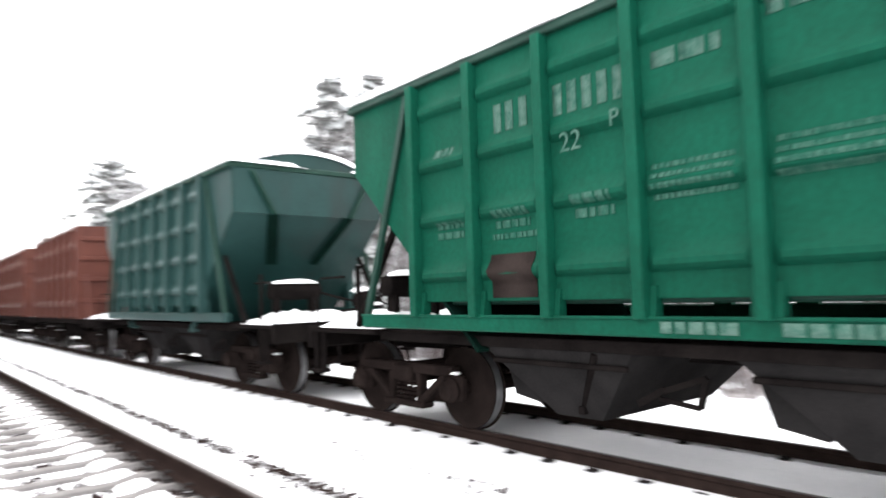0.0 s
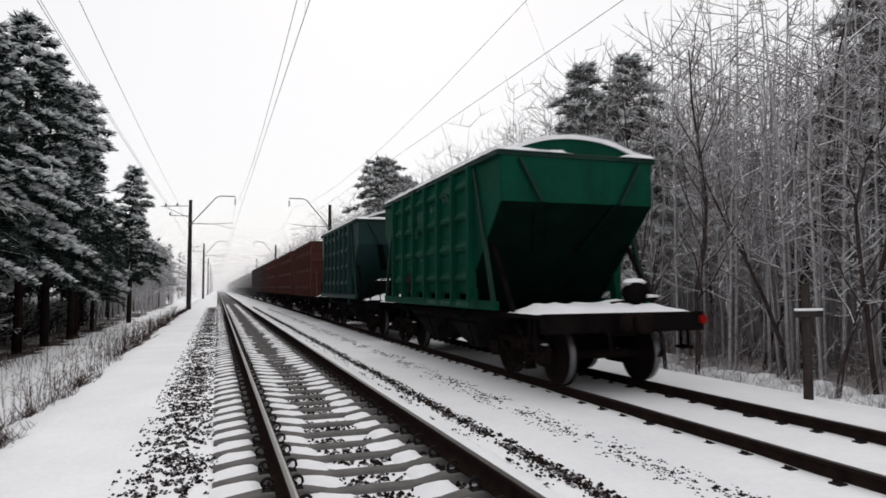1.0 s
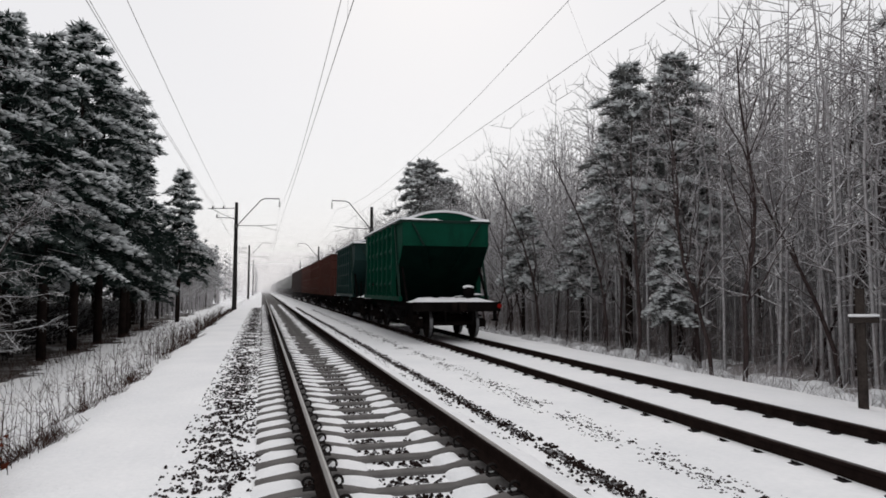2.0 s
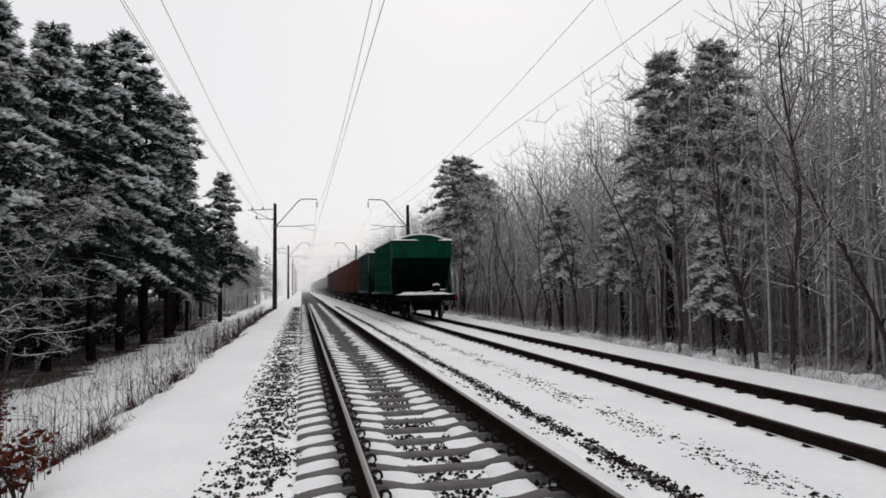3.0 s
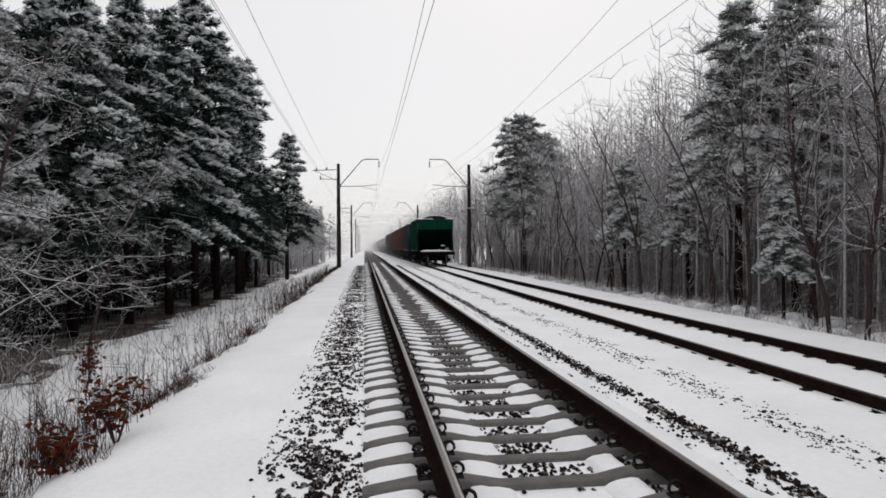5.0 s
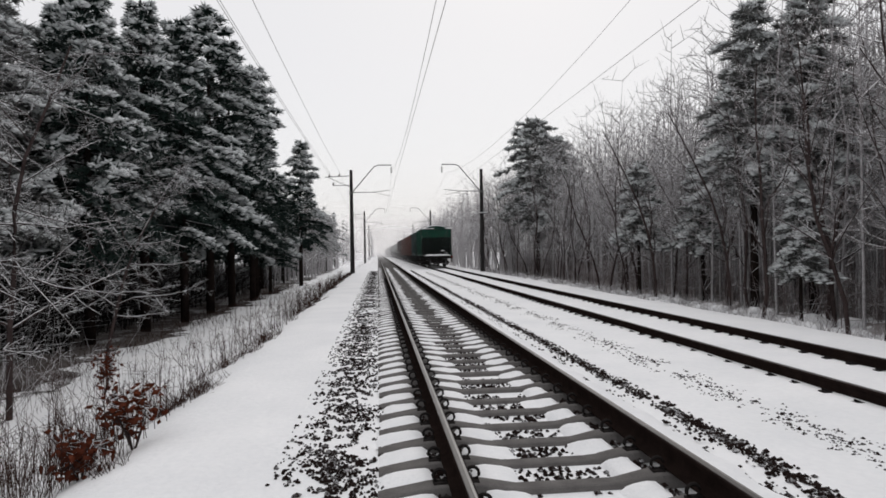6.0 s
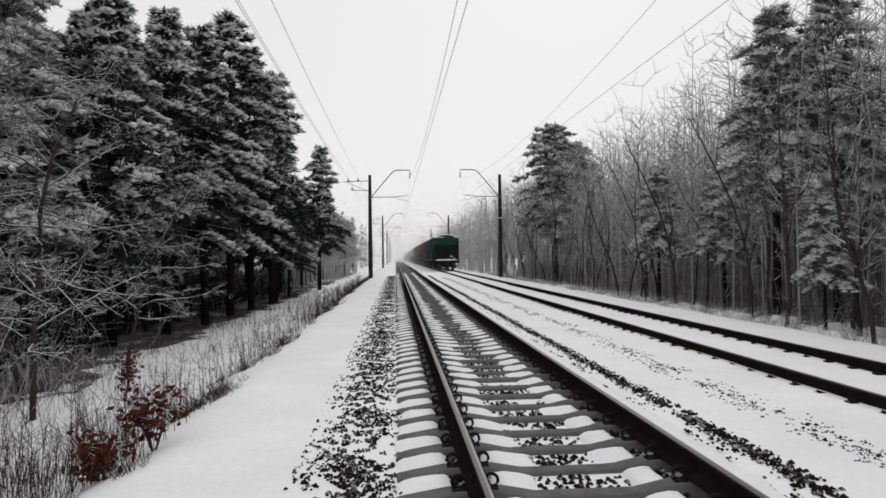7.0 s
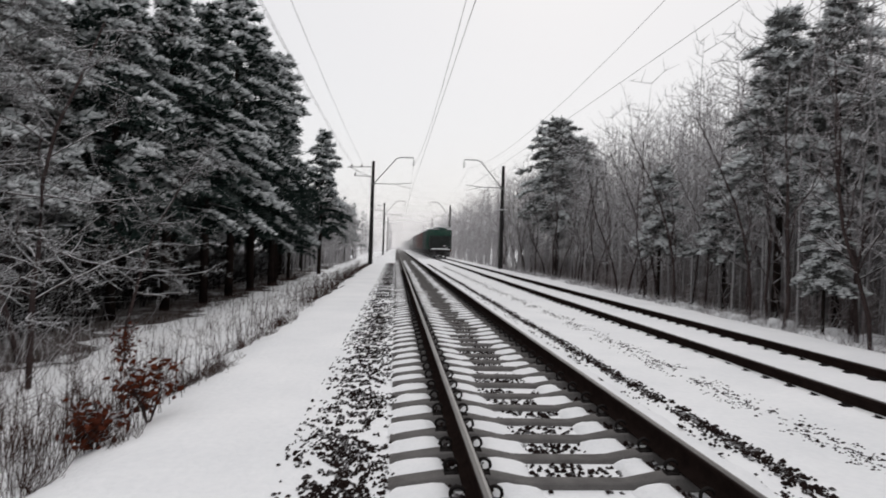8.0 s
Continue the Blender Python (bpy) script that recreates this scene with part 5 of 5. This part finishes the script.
def far_woods():
    """The wood behind the first rows: countless thin stems and crowns."""
    rnd = random.Random(55)
    s = Shape()

    def stem(x, y, h):
        z = ground_z(x, y)
        p = [Vector((x, y, z)), Vector((x + rnd.uniform(-0.3, 0.3), y + rnd.uniform(-0.3, 0.3), z + h * 0.5)), Vector((x + rnd.uniform(-0.6, 0.6), y + rnd.uniform(-0.6, 0.6), z + h))]
        s.tube(p, [0.07, 0.045, 0.008], 3, cap=False)
        for _ in range(16):
            t = rnd.uniform(0.2, 1)
            q = p[0].lerp(p[2], t)
            a = rnd.uniform(0, 6.28)
            ln = rnd.uniform(0.8, 2.4) * (1.2 - 0.6 * t)
            e = q + Vector((math.cos(a) * ln, math.sin(a) * ln, rnd.uniform(0.1, 0.9) * ln))
            s.tube([q, e], [0.024, 0.007], 3, cap=False)
            for _ in range(2 if y < 62 else 1):
                f = q.lerp(e, rnd.uniform(0.4, 1))
                g = f + Vector((rnd.uniform(-0.7, 0.7), rnd.uniform(-0.7, 0.7), rnd.uniform(0, 0.8)))
                s.tube([f, g], [0.016, 0.006], 3, cap=False)

    for _ in range(320):
        stem(13.5 + 9.5 * rnd.random(), rnd.uniform(1, 80), rnd.uniform(8.0, 12.8))
    for _ in range(270):
        stem(rnd.uniform(14.5, 27), rnd.uniform(2, 34), rnd.uniform(9.0, 13.0))
    for _ in range(330):
        stem(rnd.uniform(16.5, 28), rnd.uniform(6, 66), rnd.uniform(8.5, 13.5))
    for _ in range(170):
        stem(rnd.uniform(22, 34), rnd.uniform(-6, 110), rnd.uniform(10, 17))
    for _ in range(300):
        stem(11.5 + 6 * rnd.random(), 62 + 130 * rnd.random(), rnd.uniform(8.5, 12.0))
    for _ in range(260):
        stem(11.5 + 13 * rnd.random() ** 1.5, rnd.uniform(70, 330), rnd.uniform(8.5, 11.5))
    for _ in range(140):
        stem(rnd.uniform(-38, -20), rnd.uniform(4, 90), rnd.uniform(9, 13))
    for _ in range(170):
        stem(-7.5 - 5 * rnd.random(), 64 + 70 * rnd.random(), rnd.uniform(7.5, 9.8))
    for _ in range(120):
        stem(-7.5 - 14 * rnd.random() ** 1.5, rnd.uniform(64, 300), rnd.uniform(7.0, 10.0))
    tagged(part("far_woods", s, WOODS, angle=180), "grey depth of the leafless winter forest, haze in its colour", "woods", kind="stuff")


def undergrowth():
    """Dead grass and snowed brushwood along both ditches."""
    rnd = random.Random(66)
    g = Shape()

    def stalk(x, y, h, lean=0.25, r=0.004):
        p = Vector((x, y, ground_z(x, y) - 0.02))
        d = Vector((rnd.gauss(0, lean), rnd.gauss(0, lean), 1)).normalized()
        q = p + d * h * 0.6
        e = q + (d + Vector((rnd.gauss(0, 0.35), rnd.gauss(0, 0.35), -0.15))).normalized() * h * 0.4
        g.tube([p, q, e], [r, r * 0.8, r * 0.3], 3, cap=False)

    for _ in range(5200):
        y = 3.2 + 62 * rnd.random() ** 1.8
        x = -2.2 - abs(rnd.gauss(0, 0.5)) - 0.15 * rnd.random()
        if noise.noise((x * 0.8, y * 0.5, 4)) + 0.7 * noise.noise((x * 2.5, y * 1.6, 8)) > 0.24:
            for _ in range(3):
                stalk(x + rnd.uniform(-0.07, 0.07), y + rnd.uniform(-0.1, 0.1), rnd.uniform(0.06, 0.3) * (1 if rnd.random() < 0.88 else 1.7), 0.6, 0.0024 + 0.00014 * y)
    for _ in range(2000):
        y = 9 + 52 * rnd.random() ** 1.3
        x = rnd.uniform(-8.5, -3.6)
        if noise.noise((x * 0.7, y * 0.6, 14)) + 0.5 * noise.noise((x * 2.1, y * 1.6, 15)) > 0.32 - 0.014 * y:
            stalk(x, y, rnd.uniform(0.1, 0.45), 0.35, 0.0026 + 0.00012 * y)
    for _ in range(3000):
        y = 3.4 + 5.2 * rnd.random()
        x = -2.7 - 3.0 * rnd.random() ** 1.2
        if noise.noise((x * 1.3, y * 1.1, 24)) > 0.0:
            stalk(x, y, rnd.uniform(0.2, 0.7) * (1 if rnd.random() < 0.75 else 1.6), 0.2, 0.0027)

    def weed(x, y, h):
        """A dry upright weed with short side twigs."""
        p = Vector((x, y, ground_z(x, y) - 0.02))
        q = p + Vector((rnd.gauss(0, 0.1), rnd.gauss(0, 0.1), 1)).normalized() * h
        r = 0.0035 + 0.00016 * y
        g.tube([p, p.lerp(q, 0.5), q], [r, r * 0.8, r * 0.4], 3, cap=False)
        for _ in range(9):
            a = p.lerp(q, rnd.uniform(0.25, 1))
            d = Vector((rnd.gauss(0, 0.6), rnd.gauss(0, 0.6), rnd.uniform(0.2, 1))).normalized() * h * rnd.uniform(0.12, 0.34)
            g.tube([a, a + d], [r * 0.6, r * 0.3], 3, cap=False)

    for _ in range(420):
        y = 6 + 44 * rnd.random() ** 1.5
        x = -2.35 - abs(rnd.gauss(0, 0.6))
        if noise.noise((x * 0.5, y * 0.35, 44)) > -0.05:
            weed(x, y, rnd.uniform(0.25, 0.8))
    for _ in range(90):
        weed(rnd.uniform(-5.2, -2.7), rnd.uniform(4.2, 9.0), rnd.uniform(0.5, 1.1))
    for _ in range(70):
        weed(rnd.uniform(-7.5, -3.5), rnd.uniform(10, 34), rnd.uniform(0.3, 0.8))
    for _ in range(2600):
        y = 13 + 45 * rnd.random() ** 1.3
        stalk(-7.4 - abs(rnd.gauss(0, 1.2)), y, rnd.uniform(0.1, 0.4), 0.5, 0.003 + 0.00012 * y)
    tagged(part("dead_grass", g, GRASS, angle=180), "dry brown grass along the snowy ditch", "grass", kind="stuff")
    b = Shape()
    g = b
    for _ in range(2600):
        y = 3 + 70 * rnd.random() ** 1.3
        x = 10.2 + abs(rnd.gauss(0, 1.6))
        c = rnd.randint(1, 3)
        for _ in range(c):
            stalk(x + rnd.uniform(-0.2, 0.2), y + rnd.uniform(-0.2, 0.2), rnd.uniform(0.15, 0.75), 0.6, 0.005 + 0.00012 * y)
    for _ in range(700):
        y = 4 + 13 * rnd.random()
        x = rnd.uniform(-12, -6.5)
        stalk(x, y, rnd.uniform(0.4, 1.8), 0.35, 0.006)
    tagged(part("brushwood", b, TWIG, angle=180), "frosted brushwood at the forest edge", "brushwood", kind="stuff")


def tussocks():
    """Low humps of snowed-over grass and brush along the far ditch."""
    rnd = random.Random(71)
    s = Shape()
    for _ in range(900):
        y = 3 + 62 * rnd.random() ** 1.2
        x = rnd.gauss(12.0, 0.9)
        if x < 10.2 or noise.noise((x * 0.6, y * 0.5, 31)) < -0.1:
            continue
        r = rnd.uniform(0.1, 0.32)
        s.blob((x, y, ground_z(x, y) + 0.02), (r * rnd.uniform(0.8, 1.5), r * rnd.uniform(0.8, 1.5), r * rnd.uniform(0.5, 1.0)), 0.3, rnd, seg=8, rings=3)
    tagged(part("snowed_tussocks", s, SNOW_LUMP, angle=180), "snow-covered tussocks at the foot of the bare wood", "snow", kind="stuff")


def oak_shrub(x, y, h, seed, label):
    rnd = random.Random(seed)
    s, lf = Shape(), Shape()
    ob = empty("oak_shrub", pose(x, y, ground_z(x, y)), label, "shrub", "oak shrubs")
    for _ in range(7):
        a = rnd.uniform(0, 6.28)
        p = [Vector((0, 0, -0.05)), Vector((math.cos(a) * 0.12, math.sin(a) * 0.09, h * 0.5)), Vector((math.cos(a) * 0.2 * rnd.uniform(0.5, 1.4), math.sin(a) * 0.2, h * rnd.uniform(0.75, 1.05)))]
        s.tube(p, [0.009, 0.006, 0.003], 4, cap=False)
        for _ in range(24):
            t = rnd.uniform(0.3, 1)
            q = p[0].lerp(p[1], t * 2) if t < 0.5 else p[1].lerp(p[2], t * 2 - 1)
            e = q + Vector((rnd.gauss(0, 0.075), rnd.gauss(0, 0.075), 0))
            e.z = max(0.06, round((e.z + 0.02) / 0.13) * 0.13 + rnd.gauss(0, 0.04))
            s.tube([q, e], [0.003, 0.002], 3, cap=False)
            d = Vector((rnd.gauss(0, 1), rnd.gauss(0, 1), rnd.gauss(-0.3, 0.5))).normalized()
            w = d.cross(Vector((rnd.gauss(0, 1), rnd.gauss(0, 1), 1))).normalized()
            ln = rnd.uniform(0.065, 0.115)
            o = d.cross(w) * ln * 0.15
            lf.add([e, e + d * ln * 0.4 + w * ln * 0.3 + o, e + d * ln, e + d * ln * 0.4 - w * ln * 0.3 + o, e + d * ln * 0.5 - o], [(0, 1, 4), (1, 2, 4), (2, 3, 4), (3, 0, 4)])
    part("branchwork", s, BARK, ob)
    part("foliage", lf, LEAF, ob, "curled red-brown dead leaves", smooth=False)


def thicket(name, label, mat, seed, areas):
    """Dense young growth that closes the view between the trunks."""
    rnd = random.Random(seed)
    s = Shape()
    for x0, x1, y0, y1, count, hh in areas:
        for _ in range(count):
            x, y = rnd.uniform(x0, x1), rnd.uniform(y0, y1)
            h = hh * rnd.uniform(0.35, 1.0)
            p = Vector((x, y, ground_z(x, y) - 0.05))
            q = p + Vector((rnd.gauss(0, 0.16), rnd.gauss(0, 0.16), 1)).normalized() * h
            s.tube([p, q], [0.02, 0.008], 3, cap=False)
            for _ in range(2):
                a = p.lerp(q, rnd.uniform(0.15, 1))
                s.tube([a, a + Vector((rnd.gauss(0, 0.6), rnd.gauss(0, 0.6), rnd.uniform(0.0, 0.8)))], [0.014, 0.006], 3, cap=False)
    tagged(part(name, s, mat, angle=180), label, "thicket", kind="stuff")


far_woods()
thicket("thicket", "tangled young growth under the pines, shade in its dark colour", THICKET, 99, ((-26, -12.5, 3, 62, 5500, 3.6), (-13, -10, 14, 62, 1400, 2.2), (-20, -9.6, 58, 100, 1500, 2.6), (-16, -9.5, 6, 22, 1500, 2.4)))
thicket("saplings", "frosted grey-brown saplings inside the leafless wood, paled for haze", SAPLING, 98, ((17, 30, -4, 95, 4500, 4.2), (13.5, 18, 2, 70, 1300, 2.2)))
undergrowth()
tussocks()
oak_shrub(-2.36, 6.45, 0.58, 1, "young oak shrub holding red-brown dead leaves in the snow")
oak_shrub(-2.66, 6.0, 0.34, 7, "low oak shrub with drooping dead leaves beside dry weeds")
oak_shrub(-5.6, 14.0, 0.9, 3, "small oak shrub with dead leaves below the bare trees")


def sign_post():
    ob = empty("sign_post", pose(9.0, 8.35, ground_z(9.0, 8.35)), "dark wooden post with a snowy cross-board", "post")
    part("post", Shape().tube([(0, 0, -0.3), (0, 0, 1.86)], [0.075, 0.065], 8), POST_WOOD, ob)
    part("cross_board", Shape().box(-0.28, 0.28, -0.09, -0.05, 1.32, 1.42, 0.008), POST_WOOD, ob)
    part("snow", Shape().box(-0.28, 0.28, -0.1, -0.02, 1.42, 1.46, 0.012), SNOW_LUMP, ob)
    p2 = empty("marker_post", pose(15.2, 29.4, ground_z(15.2, 29.4)), "short dark wooden post at the forest edge", "post")
    part("post", Shape().tube([(0, 0, -0.2), (0, 0, 1.25)], [0.13, 0.12], 10), POST_WOOD, p2)


sign_post()


def mist():
    """Layers of thin mist across the cutting, farther and farther along the line."""
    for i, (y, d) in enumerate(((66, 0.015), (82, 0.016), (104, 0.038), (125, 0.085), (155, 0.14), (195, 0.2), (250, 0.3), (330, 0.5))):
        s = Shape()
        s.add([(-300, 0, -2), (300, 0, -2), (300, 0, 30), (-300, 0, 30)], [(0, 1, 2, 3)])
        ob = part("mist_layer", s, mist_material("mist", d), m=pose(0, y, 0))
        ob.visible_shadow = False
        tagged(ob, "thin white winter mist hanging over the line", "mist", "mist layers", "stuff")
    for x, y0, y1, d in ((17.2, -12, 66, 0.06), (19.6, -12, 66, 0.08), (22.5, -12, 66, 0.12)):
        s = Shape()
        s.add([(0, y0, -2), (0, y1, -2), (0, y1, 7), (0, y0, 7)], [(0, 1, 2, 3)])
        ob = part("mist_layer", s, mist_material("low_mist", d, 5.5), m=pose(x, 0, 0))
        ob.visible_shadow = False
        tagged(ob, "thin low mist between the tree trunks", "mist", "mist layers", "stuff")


mist()


# ---- what moves ----
def motions():
    for w, y in WAGONS:
        walk(w, [(t, pose(B_MID, y + SPEED * t, B_TOP)) for t in (0.0, 2.0, 4.0, 6.0, 8.0)])
    near = {w for w, y in WAGONS[:3]}
    for ws, w in WHEELSETS:
        if w in near:
            at = ws.matrix_basis.translation.copy()
            walk(ws, [(i / FPS, pose(*at, -math.degrees(SPEED / 0.475) * i / FPS)) for i in range(int(8 * FPS) + 1)])


motions()
